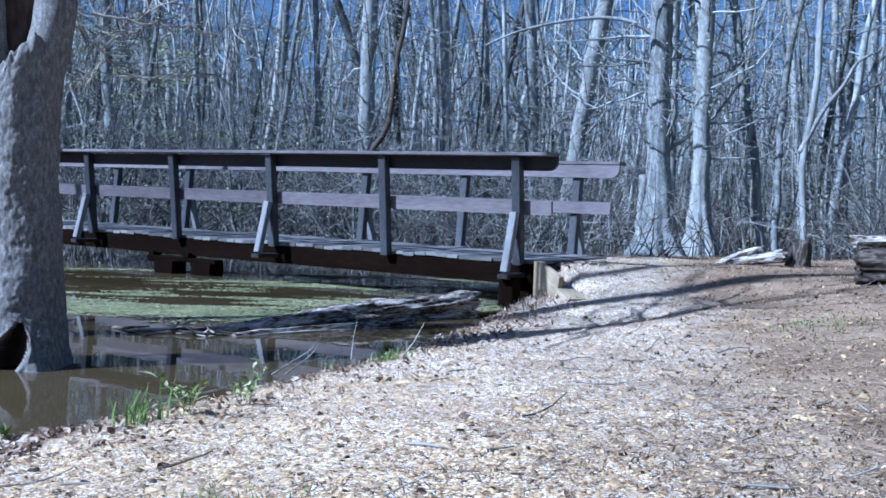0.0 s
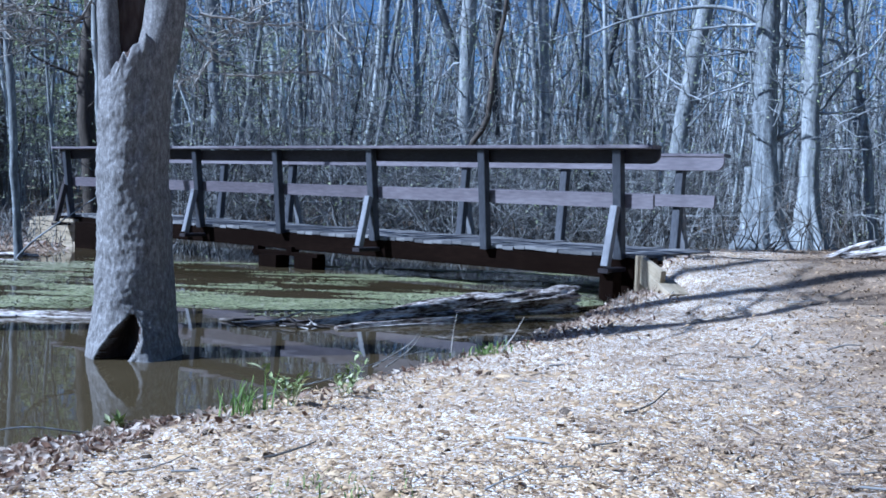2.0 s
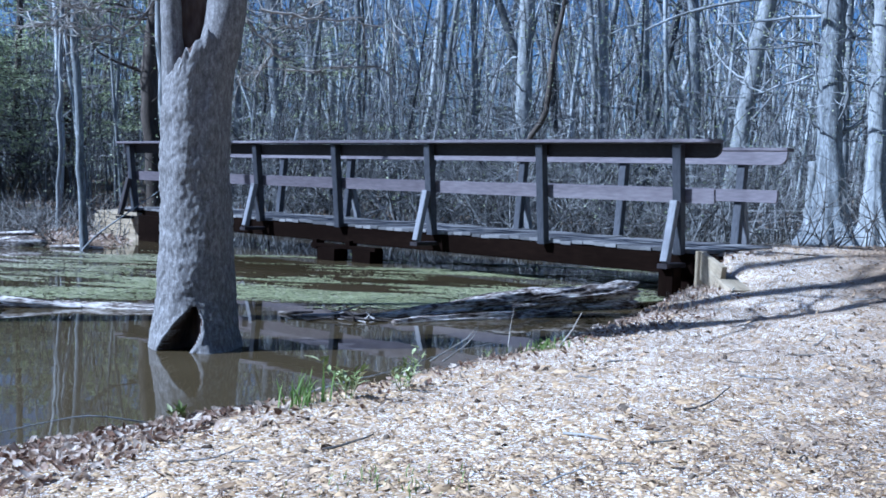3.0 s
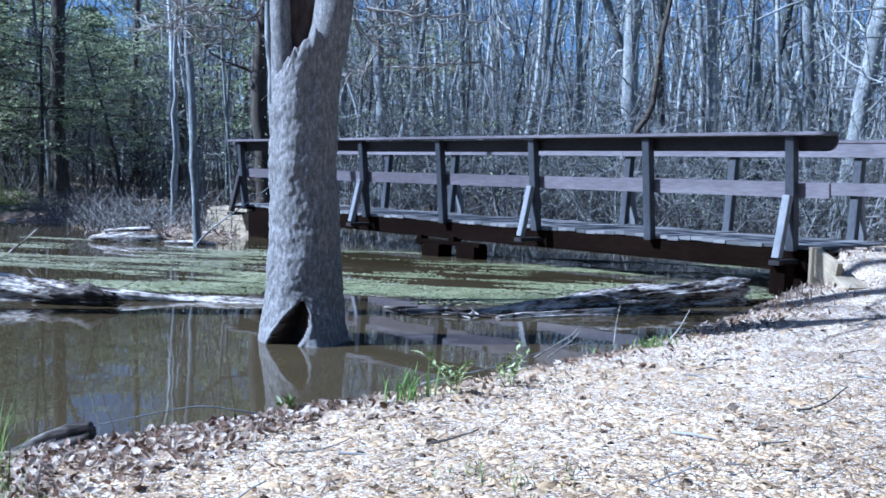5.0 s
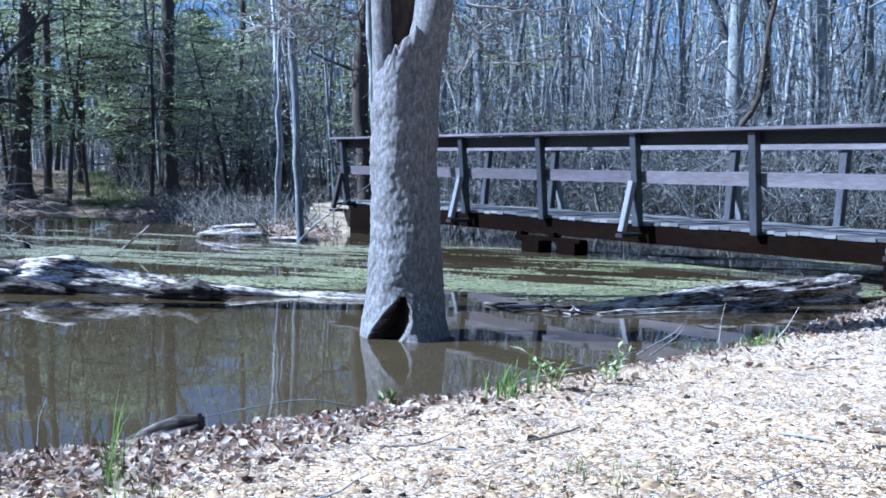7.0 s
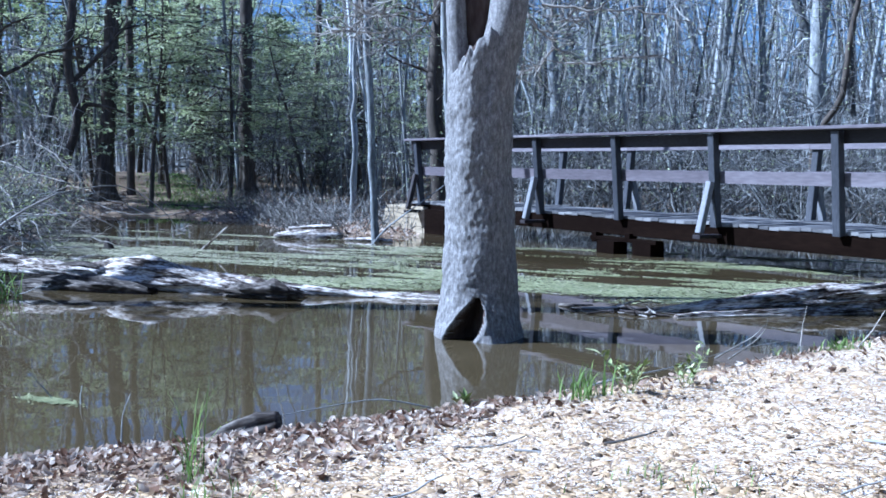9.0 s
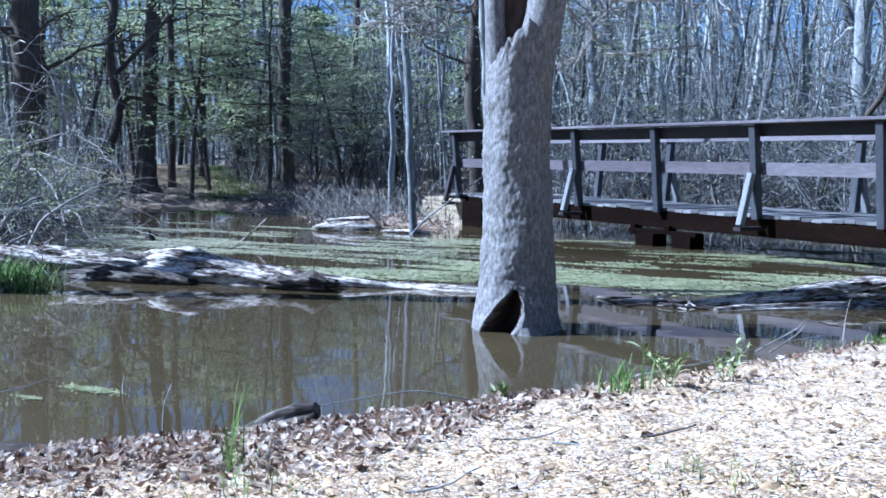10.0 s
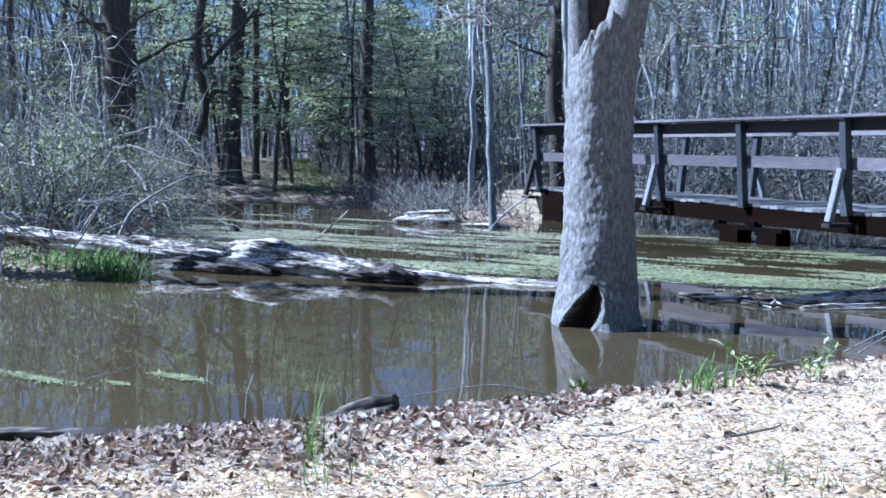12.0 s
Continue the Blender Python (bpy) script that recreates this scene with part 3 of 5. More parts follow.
    # long drooping boughs that hang into view
    for r, pts in BOUGHS:
        hang = Soup()
        line = resample([np.array(p) - np.array(MAIN) for p in pts], 14)
        line[1:-1] += rng.normal(0, 0.008, (12, 3))
        hang.tube(line, np.linspace(r, r * 0.4, 14), 5)
        for j in range(2, 14):
            for _ in range(2):
                d = line[j] - line[j - 1]
                t = wander(line[j], d / np.linalg.norm(d) + 0.8 * rng.standard_normal(3), rng.uniform(0.08, 0.32), 6, 0.2, rng, 0.02)
                hang.tube(t, np.linspace(0.0045, 0.0015, 7), 4)
        part("bough", hang.mesh("bough", PALE_STEM), root, "pale drooping bough with fine twigs")
    part("crown", c.mesh("crown", TWIG), root, "bare grey boughs and twigs")


build_main_tree()
tree("swamp_tree", [(-8.65, 4.72, 0.0), (-8.60, 4.72, 4.0), (-8.62, 4.74, 7.0), (-8.55, 4.72, 9.5)], 0.15, BARK, 14, "tall grey bare tree standing in the shallow water")
tree("swamp_tree", [(-9.05, 5.40, 0.0), (-9.00, 5.42, 5.0), (-9.05, 5.40, 9.5)], 0.075, BARK, 13, "tall slim bare tree standing in the shallow water")
tree("slender_tree", [(-3.27, 7.54, 0.0), (-3.33, 7.51, 0.8), (-3.40, 7.48, 1.84), (-3.41, 7.47, 2.29)], 0.028, BARK_PALE, 6, "slender pale bare tree close behind the hollow tree")
CYPRESS = tree("cypress_tree", [(4.81, 22.49, 0.01), (4.70, 22.52, 3.12), (4.67, 22.52, 5.59)], 0.243, BARK, 15, "grey cypress with a fluted, flared base in shallow water", flare=3.0)
tree("cypress_tree", [(5.67, 22.29, 0.04), (5.61, 22.31, 3.14), (5.61, 22.31, 5.58)], 0.173, BARK_PALE, 14, "pale grey cypress with a flared base in shallow water", flare=3.0)
tree("swamp_tree", [(5.89, 26.35, 0.28), (5.85, 26.36, 3.49), (5.82, 26.37, 6.38)], 0.128, BARK_PALE, 15, "slim pale grey bare tree in the swamp")
LEANING = tree("swamp_tree", [(7.27, 22.87, 0.17), (6.97, 22.97, 2.60), (6.55, 23.09, 4.12), (6.60, 23.07, 5.01), (6.38, 23.14, 5.77)], 0.098, BARK, 9, "crooked grey-brown bare tree in the swamp")
tree("swamp_tree", [(7.50, 22.80, 0.20), (7.47, 22.81, 2.61), (7.58, 22.77, 4.61), (7.78, 22.70, 5.73)], 0.078, BARK, 10, "slim grey-brown bare tree leaning aside")
FORKED = tree("sapling", [(6.48, 17.86, 0.28), (6.33, 17.92, 1.29), (6.25, 17.94, 2.18), (6.45, 17.87, 2.63), (6.49, 17.86, 4.74)], 0.058, BARK_PALE, 7, "thin pale forked sapling on the bank")
tree("swamp_tree", [(12.05, 30.72, 0.70), (12.00, 30.74, 4.07), (12.00, 30.74, 7.44)], 0.220, BARK, 16, "straight grey bare tree in the swamp")
tree("snag", [(4.52, 23.57, 0.27), (4.63, 23.55, 1.78)], 0.094, BARK_PALE, 0, "short broken pale snag in the water")
tree("swamp_tree", [(2.98, 26.83, 0.29), (3.52, 26.77, 2.86), (3.78, 26.73, 4.78), (4.07, 26.69, 6.39)], 0.210, BARK_PALE, 14, "leaning pale grey bare tree in the swamp")
tree("swamp_tree", [(2.70, 29.88, 0.30), (2.56, 29.89, 3.70), (2.35, 29.91, 6.97)], 0.167, BARK, 15, "straight grey bare tree in the swamp")
tree("swamp_tree", [(1.41, 31.97, 0.30), (1.27, 31.97, 3.83), (1.09, 31.98, 7.34)], 0.125, BARK, 15, "slim grey bare tree in the swamp")
tree("swamp_tree", [(0.15, 29.00, 0.33), (0.09, 29.00, 2.74), (-0.18, 29.00, 6.71)], 0.153, BARK_PALE, 15, "pale grey bare tree in the swamp")
tree("swamp_tree", [(-0.29, 31.00, 0.27), (-0.30, 31.00, 4.55), (-0.60, 30.99, 7.09)], 0.095, BARK_PALE, 14, "slim pale grey bare tree in the swamp")
tree("swamp_tree", [(-2.13, 26.92, 0.23), (-2.07, 26.92, 3.29), (-2.08, 26.92, 6.24)], 0.203, BARK_PALE, 15, "broad pale grey bare tree in the swamp")
tree("swamp_tree", [(-3.83, 31.77, 0.14), (-4.01, 31.75, 4.52), (-4.16, 31.73, 7.12)], 0.098, BARK, 15, "slim grey-brown bare tree in the swamp")
tree("swamp_tree", [(-4.97, 31.61, 0.10), (-5.07, 31.60, 4.47), (-5.00, 31.61, 7.07)], 0.107, BARK, 15, "slim grey bare tree in the swamp")
tree("swamp_tree", [(-7.22, 30.15, 0.07), (-7.32, 30.12, 3.40), (-7.44, 30.09, 6.70)], 0.086, BARK, 15, "slim grey-brown bare tree in the swamp")
tree("swamp_tree", [(-8.74, 26.60, 0.08), (-8.78, 26.59, 3.05), (-8.94, 26.53, 5.95)], 0.140, BARK, 15, "grey bare tree standing behind the bridge")
tree("swamp_tree", [(-8.73, 29.74, 0.03), (-8.77, 29.73, 4.14), (-8.73, 29.74, 6.59)], 0.095, BARK_PALE, 15, "slim pale bare tree behind the bridge")
tree("crooked_sapling", [(-1.65, 20.94, 0.21), (-1.68, 20.94, 1.79), (-1.48, 20.95, 2.16), (-1.17, 20.97, 2.35), (-1.06, 20.98, 2.85), (-1.11, 20.98, 3.20)], 0.058, BARK_DARK, 5, "dark crooked sapling behind the bridge")
tree("dark_tree", [(-17.24, 15.26, 0.12), (-17.27, 15.23, 2.23), (-17.30, 15.20, 4.25)], 0.282, BARK_DARK, 15, "large dark trunk rising out of brush")
CROOKED = tree("dark_tree", [(-17.75, 17.63, 0.27), (-17.63, 17.76, 0.99), (-17.35, 18.03, 2.29), (-17.55, 17.83, 2.89), (-17.56, 17.83, 3.71), (-17.47, 17.92, 4.63)], 0.10, BARK_DARK, 10, "dark crooked tree on the far bank")
tree("dark_tree", [(-18.39, 19.80, 0.48), (-18.30, 19.88, 2.09), (-18.19, 19.99, 4.96)], 0.175, BARK_DARK, 14, "dark tree beside the trail on the far bank", flare=2.0)
tree("dark_tree", [(-19.19, 21.77, 0.56), (-19.21, 21.76, 2.18), (-19.21, 21.75, 5.27)], 0.105, BARK_DARK, 13, "slim dark tree beside the trail")
tree("dark_tree", [(-22.16, 28.40, 0.69), (-22.17, 28.39, 3.48), (-22.25, 28.33, 6.37)], 0.250, BARK_DARK, 15, "dark tree deeper in the wood")
tree("dark_tree", [(-16.19, 22.87, 0.15), (-16.23, 22.84, 2.20), (-16.21, 22.86, 5.22)], 0.165, BARK_DARK, 15, "straight dark tree at the edge of the far bank", flare=2.0)
tree("bank_tree", [(-7.10, 13.23, -0.01), (-7.15, 13.21, 1.27), (-7.18, 13.19, 2.09), (-7.24, 13.16, 3.30)], 0.052, BARK, 9, "thin grey tree at the water edge")
tree("dark_tree", [(-14.56, 26.25, 0.59), (-14.57, 26.25, 3.15), (-14.56, 26.25, 5.58)], 0.134, BARK_DARK, 14, "dark tree behind the far end of the bridge")
tree("dark_tree", [(-9.15, 20.03, 0.80), (-9.23, 19.99, 2.00), (-9.33, 19.94, 2.71), (-9.20, 20.00, 4.37)], 0.171, BARK_DARK, 12, "dark leaning tree behind the far end of the bridge")
tree("bank_tree", [(-9.37, 16.55, 0.59), (-9.36, 16.56, 1.85), (-9.35, 16.56, 2.88), (-9.33, 16.57, 3.91)], 0.037, BARK_PALE, 7, "thin pale tree on the far bank")
tree("swamp_tree", [(-8.33, 25.70, 0.14), (-8.45, 25.66, 2.96), (-8.57, 25.62, 5.10)], 0.143, BARK, 15, "grey bare tree behind the bridge")
tree("swamp_tree", [(-8.63, 29.79, 0.11), (-8.74, 29.76, 3.24), (-8.79, 29.74, 5.68)], 0.121, BARK_PALE, 15, "slim pale bare tree behind the bridge")
tree("dark_tree", [(-21.15, 25.35, 0.56), (-21.13, 25.38, 3.25), (-21.06, 25.43, 5.90)], 0.110, BARK_DARK, 14, "slim dark tree deeper in the wood")
tree("dark_tree", [(-17.16, 28.21, 0.07), (-17.28, 28.14, 3.34), (-17.20, 28.18, 6.02)], 0.092, BARK_DARK, 14, "slim dark tree deeper in the wood")
tree("swamp_tree", [(-10.41, 28.14, 0.10), (-10.40, 28.14, 3.91), (-10.45, 28.12, 6.22)], 0.100, BARK, 15, "slim grey-brown bare tree behind the bridge")
tree("swamp_tree", [(15.62, 36.83, 0.63), (15.35, 36.94, 4.71), (15.35, 36.94, 8.76)], 0.178, BARK, 15, "grey bare tree deeper in the swamp")
tree("swamp_tree", [(9.75, 32.57, 0.18), (9.55, 32.63, 4.15), (9.60, 32.62, 7.73)], 0.114, BARK, 15, "slim grey bare tree deeper in the swamp")
tree("swamp_tree", [(11.36, 29.91, 0.49), (11.29, 29.94, 3.97), (11.29, 29.94, 7.26)], 0.107, BARK_PALE, 14, "slim pale bare tree in the swamp")



def build_far_woods():
    """Countless bare trunks behind."""
    rng = np.random.default_rng(5)
    trunks, twigs = Soup(), Soup()
    placed = 0
    while placed < 520:
        yaw, r = math.radians(rng.uniform(-34, 62)), 27 + 55 * rng.uniform(0, 1) ** 1.2
        x, y = -math.sin(yaw) * r, math.cos(yaw) * r
        if abs(y + 1.12 * x - 1) < 1.6 and x < 0 and r < 60:
            continue
        if land_z(x, y) < -0.3 and r < 28:
            continue
        if yaw > 0.35 and r < 46 and rng.uniform() < 0.5:
            continue
        h = rng.uniform(9, 17)
        if 0.545 < yaw < 0.615:
            h = r * 0.12
        rad = rng.choice([0.05, 0.07, 0.10, 0.15, 0.2], p=[0.40, 0.31, 0.17, 0.09, 0.03])
        line = wander((x, y, land_z(x, y) - 0.1), (rng.normal(0, 0.08), rng.normal(0, 0.08), 1), h, 7, 0.085, rng)
        trunks.tube(line, np.linspace(rad, rad * 0.35, 8), 6)
        limbs(twigs, line, max(rad * 0.8, 0.05), rng, 15, 2.4, 1.5, 3, 3)
        placed += 1
    for _ in range(1300):
        yaw, r = math.radians(rng.uniform(-36, 64)), 55 + 75 * rng.uniform(0, 1)
        x, y = -math.sin(yaw) * r, math.cos(yaw) * r
        h, rad = r * 0.11 if 0.545 < yaw < 0.615 else rng.uniform(8, 19), rng.uniform(0.06, 0.2)
        line = wander((x, y, land_z(x, y) - 0.1), (rng.normal(0, 0.06), rng.normal(0, 0.06), 1), h, 5, 0.08, rng)
        trunks.tube(line, np.linspace(rad, rad * 0.4, 6), 5)
        limbs(twigs, line, 0.24, rng, 6, 3.4, 1.0, 3, 2)
    tagged(new("far_woods", trunks.mesh("far_woods", WOODS)), "dense bare grey tree trunks of a swamp forest", "woods", kind="stuff")
    tagged(new("far_twigs", twigs.mesh("far_twigs", TWIG)), "tangle of bare grey branches in the swamp forest", "woods", kind="stuff")


def build_brush():
    """Dry stems and saplings under the trees and along the banks."""
    rng = np.random.default_rng(8)
    s = Soup()
    spots = []
    for _ in range(9500):
        yaw, r = math.radians(rng.uniform(-32, 60)), 12.5 + 38 * rng.uniform(0, 1) ** 1.4
        x, y = -math.sin(yaw) * r, math.cos(yaw) * r
        z, s1, s2 = (float(q[0]) for q in land(np.array([x]), np.array([y])))
        if s1 > 0.5 and y < 18 or (abs(y + 1.12 * x - 1) < 1.8 and x < 0) or (z < -0.1 and r < (26 if x > 2 else 23)) or (s2 < 0.1 and x < -2 and r < 23):
            continue
        spots.append((x, y, z, rng.uniform(0.3, 0.8 if yaw > 0.4 else 1.3 if r < 20 else 2.6)))
    shore = resample([(-17.4, 17.4, 0), (-15.5, 18.4, 0), (-12, 17.0, 0), (-10, 15.2, 0), (-8.4, 13.6, 0), (-7.4, 14.0, 0), (-7.6, 15.4, 0)], 200)
    for _ in range(1500):
        q = shore[rng.integers(0, 200)] + rng.normal(0, 0.8, 3)
        z, s1, s2 = (float(w[0]) for w in land(q[:1], q[1:2]))
        if s2 > 0.0 and abs(q[1] + 1.12 * q[0] - 1) > 2.2 and math.hypot(q[0] + 7.7, q[1] - 15.0) > 1.3:
            spots.append((q[0], q[1], z, rng.uniform(0.15, 0.8)))
    for x, y, z, h in spots:
        line = wander((x, y, z - 0.05), (rng.normal(0, 0.55), rng.normal(0, 0.55), 1), h, 4, 0.24, rng)
        s.tube(line, np.linspace(0.011, 0.004, 5), 3)
        for _ in range(2):
            t = wander(line[rng.integers(1, 4)], (rng.normal(0, 0.8), rng.normal(0, 0.8), 0.5), h * 0.5, 3, 0.25, rng)
            s.tube(t, np.linspace(0.006, 0.003, 4), 3)
    tagged(new("underbrush", s.mesh("underbrush", BRUSH)), "dry brown stems and saplings along the far banks", "brush", kind="stuff")


def build_saplings():
    """Thin pale saplings with fine branching, before the larger trunks."""
    rng = np.random.default_rng(15)
    s = Soup()
    for _ in range(820):
        yaw, r = math.radians(rng.uniform(-32, 60)), 17 + 28 * rng.uniform(0, 1)
        x, y = -math.sin(yaw) * r, math.cos(yaw) * r
        z, s1, s2 = (float(q[0]) for q in land(np.array([x]), np.array([y])))
        if (s1 > 0.3 and y < 16) or (s2 < 0.1 and x < 2 and r < 24) or (abs(y + 1.12 * x - 1) < 2.0 and x < 0):
            continue
        if (yaw > 0.42 and r < (23 if 0.45 < yaw < 0.66 else 27)) or r < 21 or (x > 2 and r < 26):
            continue
        h = rng.uniform(2.5, 8.5)
        line = wander((x, y, z - 0.05), (rng.normal(0, 0.07), rng.normal(0, 0.07), 1), h, 8, 0.07, rng)
        rad = rng.uniform(0.012, 0.035)
        s.tube(line, np.linspace(rad, rad * 0.25, 9), 5)
        for _ in range(13):
            j = rng.integers(2, 9)
            a = rng.uniform(0, 2 * math.pi)
            b = wander(line[j], (math.cos(a), math.sin(a), rng.uniform(-0.2, 0.9)), rng.uniform(0.5, 1.9), 6, 0.2, rng)
            s.tube(b, np.linspace(0.008, 0.003, 7), 3)
            for _ in range(2):
                t = wander(b[rng.integers(1, 6)], rng.standard_normal(3) + (0, 0, 0.4), rng.uniform(0.2, 0.7), 4, 0.25, rng)
                s.tube(t, np.linspace(0.004, 0.002, 5), 3)
    tagged(new("saplings", s.mesh("saplings", THICKET)), "thin bare saplings with fine twigs among the trees", "saplings", kind="stuff")


def build_thicket():
    """Arching, tangled twigs of shrubs between the trunks."""
    rng = np.random.default_rng(25)
    s = Soup()
    for _ in range(200):
        yaw, r = math.radians(rng.uniform(-32, 44)), 20 + 14 * rng.uniform(0, 1)
        r += 9 * (yaw > 0.35)
        x, y = -math.sin(yaw) * r, math.cos(yaw) * r
        z, s1, s2 = (float(q[0]) for q in land(np.array([x]), np.array([y])))
        if (s1 > 0.3 and y < 16) or (abs(y + 1.12 * x - 1) < 2.5 and x < 0) or (2.6 < x < 7.2 and y < 25):
            continue
        base = np.array((x, y, z - 0.05))
        for _ in range(7):
            h = rng.uniform(2.0, 5.0)
            line = wander(base + rng.normal(0, 0.15, 3) * (1, 1, 0), (rng.normal(0, 0.4), rng.normal(0, 0.4), 1), h, 9, 0.16, rng, -0.03)
            s.tube(line, np.linspace(0.018, 0.004, 10), 4)
            for _ in range(9):
                a = rng.uniform(0, 2 * math.pi)
                b = wander(line[rng.integers(2, 9)], (math.cos(a), math.sin(a), rng.uniform(-0.1, 0.7)), rng.uniform(0.4, 1.6), 6, 0.24, rng)
                s.tube(b, np.linspace(0.007, 0.003, 7), 3)
    tagged(new("thicket", s.mesh("thicket", THICKET)), "tangled arching bare shrubs between the trunks", "shrubs", kind="stuff")


build_far_woods()
build_thicket()
build_saplings()
build_brush()


def bough(root, pts, r):
    """A limb of a tree along a measured line."""
    s = Soup()
    s.tube(resample([np.array(p) - np.array(root.location) for p in pts], 16), np.linspace(r, r * 0.45, 16), 7)
    part("limb", s.mesh("limb", root.children[0].data.materials[0]), root)


bough(CROOKED, [(-17.39, 17.99, 2.23), (-17.29, 18.09, 2.53), (-16.98, 18.37, 2.46), (-16.66, 18.67, 2.34)], 0.065)
bough(CROOKED, [(-17.53, 17.85, 2.95), (-17.22, 18.15, 3.40), (-16.73, 18.60, 4.15), (-16.44, 18.86, 4.69)], 0.06)
bough(CYPRESS, [(4.40, 22.17, 4.79), (4.09, 22.23, 5.06), (3.37, 22.35, 5.16), (2.53, 22.46, 5.06), (1.56, 22.55, 4.84), (0.82, 22.58, 4.49)], 0.05)
bough(FORKED, [(6.26, 17.94, 2.1), (6.61, 17.81, 2.88), (6.93, 17.69, 3.31), (7.02, 17.66, 3.65), (7.29, 17.55, 3.79)], 0.05)
bough(LEANING, [(6.54, 23.09, 4.1), (6.34, 23.15, 4.53), (6.12, 23.21, 4.61)], 0.06)


# ---- things in and by the water ----
def scatter(name, verts, faces, at, scale, turn, mat, label, category, up=None):
    """Many copies of one small shape in one mesh. at: points; scale: (n, 3); turn: Euler angles (n, 3)."""
    verts = np.asarray(verts, float)
    n, k = len(at), len(verts)
    cx, cy, cz = np.cos(turn).T
    sx, sy, sz = np.sin(turn).T
    R = np.empty((n, 3, 3))
    R[:, 0, 0], R[:, 0, 1], R[:, 0, 2] = cz * cy, cz * sy * sx - sz * cx, cz * sy * cx + sz * sx
    R[:, 1, 0], R[:, 1, 1], R[:, 1, 2] = sz * cy, sz * sy * sx + cz * cx, sz * sy * cx - cz * sx
    R[:, 2, 0], R[:, 2, 1], R[:, 2, 2] = -sy, cy * sx, cy * cx
    P = np.einsum("nij,nkj->nki", R, verts[None] * scale[:, None, :]) + np.asarray(at)[:, None, :]
    loops = np.concatenate([np.asarray(f) for f in faces])
    sizes = np.array([len(f) for f in faces])
    me = bpy.data.meshes.new(name)
    me.vertices.add(n * k)
    me.vertices.foreach_set("co", P.reshape(-1).astype(np.float32))
    me.loops.add(n * len(loops))
    me.loops.foreach_set("vertex_index", (loops[None] + (np.arange(n) * k)[:, None]).reshape(-1).astype(np.int32))
    me.polygons.add(n * len(faces))
    total = np.tile(sizes, n)
    me.polygons.foreach_set("loop_start", np.r_[0, np.cumsum(total)[:-1]].astype(np.int32))
    me.update(calc_edges=True)
    me.validate()
    me.materials.append(mat)
    return tagged(new(name, me), label, category, kind="stuff")


def driftlog(name, a, b, radii, label, seed, rough=0.22, sides=60, rings=130, ragged=0.0, mat=LOG):
    """A weathered fallen trunk from a to b with split grain and uneven ends."""
    a, b = Vector(a), Vector(b)
    way = b - a
    root_m = Matrix.Translation(a) @ way.to_track_quat("X", "Z").to_matrix().to_4x4()
    rng = np.random.default_rng(seed)
    l = way.length
    v = []
    for i in range(rings):
        x = l * i / (rings - 1)
        r0 = float(np.interp(i / (rings - 1), np.linspace(0, 1, len(radii)), radii))
        bend = 0.12 * r0 * math.sin(x * 1.7 + seed) + 0.04 * noise.noise(Vector((x * 1.3, seed, 0)))
        for j in range(sides):
            t = j * 2 * math.pi / sides
            q = Vector((x * 0.55, math.cos(t) * 1.2, math.sin(t) * 1.2 + seed))
            r = r0 * (1 + rough * noise.noise(q * 1.6) + rough * 0.9 * noise.noise(Vector((x * 0.9, math.cos(t) * 4, math.sin(t) * 4 + seed)))
                      + rough * 0.5 * noise.noise(Vector((x * 2, math.cos(t) * 9, math.sin(t) * 9))))
            r += r0 * rough * 0.7 * noise.noise(Vector((x * 3.5, math.cos(t) * 5, math.sin(t) * 5 + seed)))
            r += r0 * rough * 1.3 * (abs(noise.noise(Vector((x * 0.8, math.cos(t) * 6, math.sin(t) * 6 + 2 * seed)))) - 0.2)
            r -= r0 * 1.1 * max(0.0, noise.noise(Vector((x * 1.8 + seed, math.cos(t) * 1.3, math.sin(t) * 1.3))) - 0.18)
            # long splinters, with deep gaps between them
            grain = noise.noise(Vector((x * 1.1 + seed, math.cos(t + 0.25 * x) * 7, math.sin(t + 0.25 * x) * 7)))
            r += r0 * (0.16 * grain - 0.30 * max(0.0, grain - 0.30) - 0.34 * max(0.0, -grain - 0.22))
            xe = x
            if i == 0 or i == rings - 1:
                r *= 0.55
            if i <= 2 or i >= rings - 3:
                xe += ragged * noise.noise(Vector((math.cos(t) * 3, math.sin(t) * 3, seed + i)))
            v.append((xe, math.cos(t) * r + bend, math.sin(t) * r))
    f = [(i * sides + j, i * sides + (j + 1) % sides, (i + 1) * sides + (j + 1) % sides, (i + 1) * sides + j) for i in range(rings - 1) for j in range(sides)]
    f += [tuple(range(sides))[::-1], tuple((rings - 1) * sides + j for j in range(sides))]
    ob = new(name, mesh(name, v, f, mat, True))
    ob.matrix_world = root_m
    return tagged(ob, label, "log", group="fallen logs" if name == "fallen_log" else "")


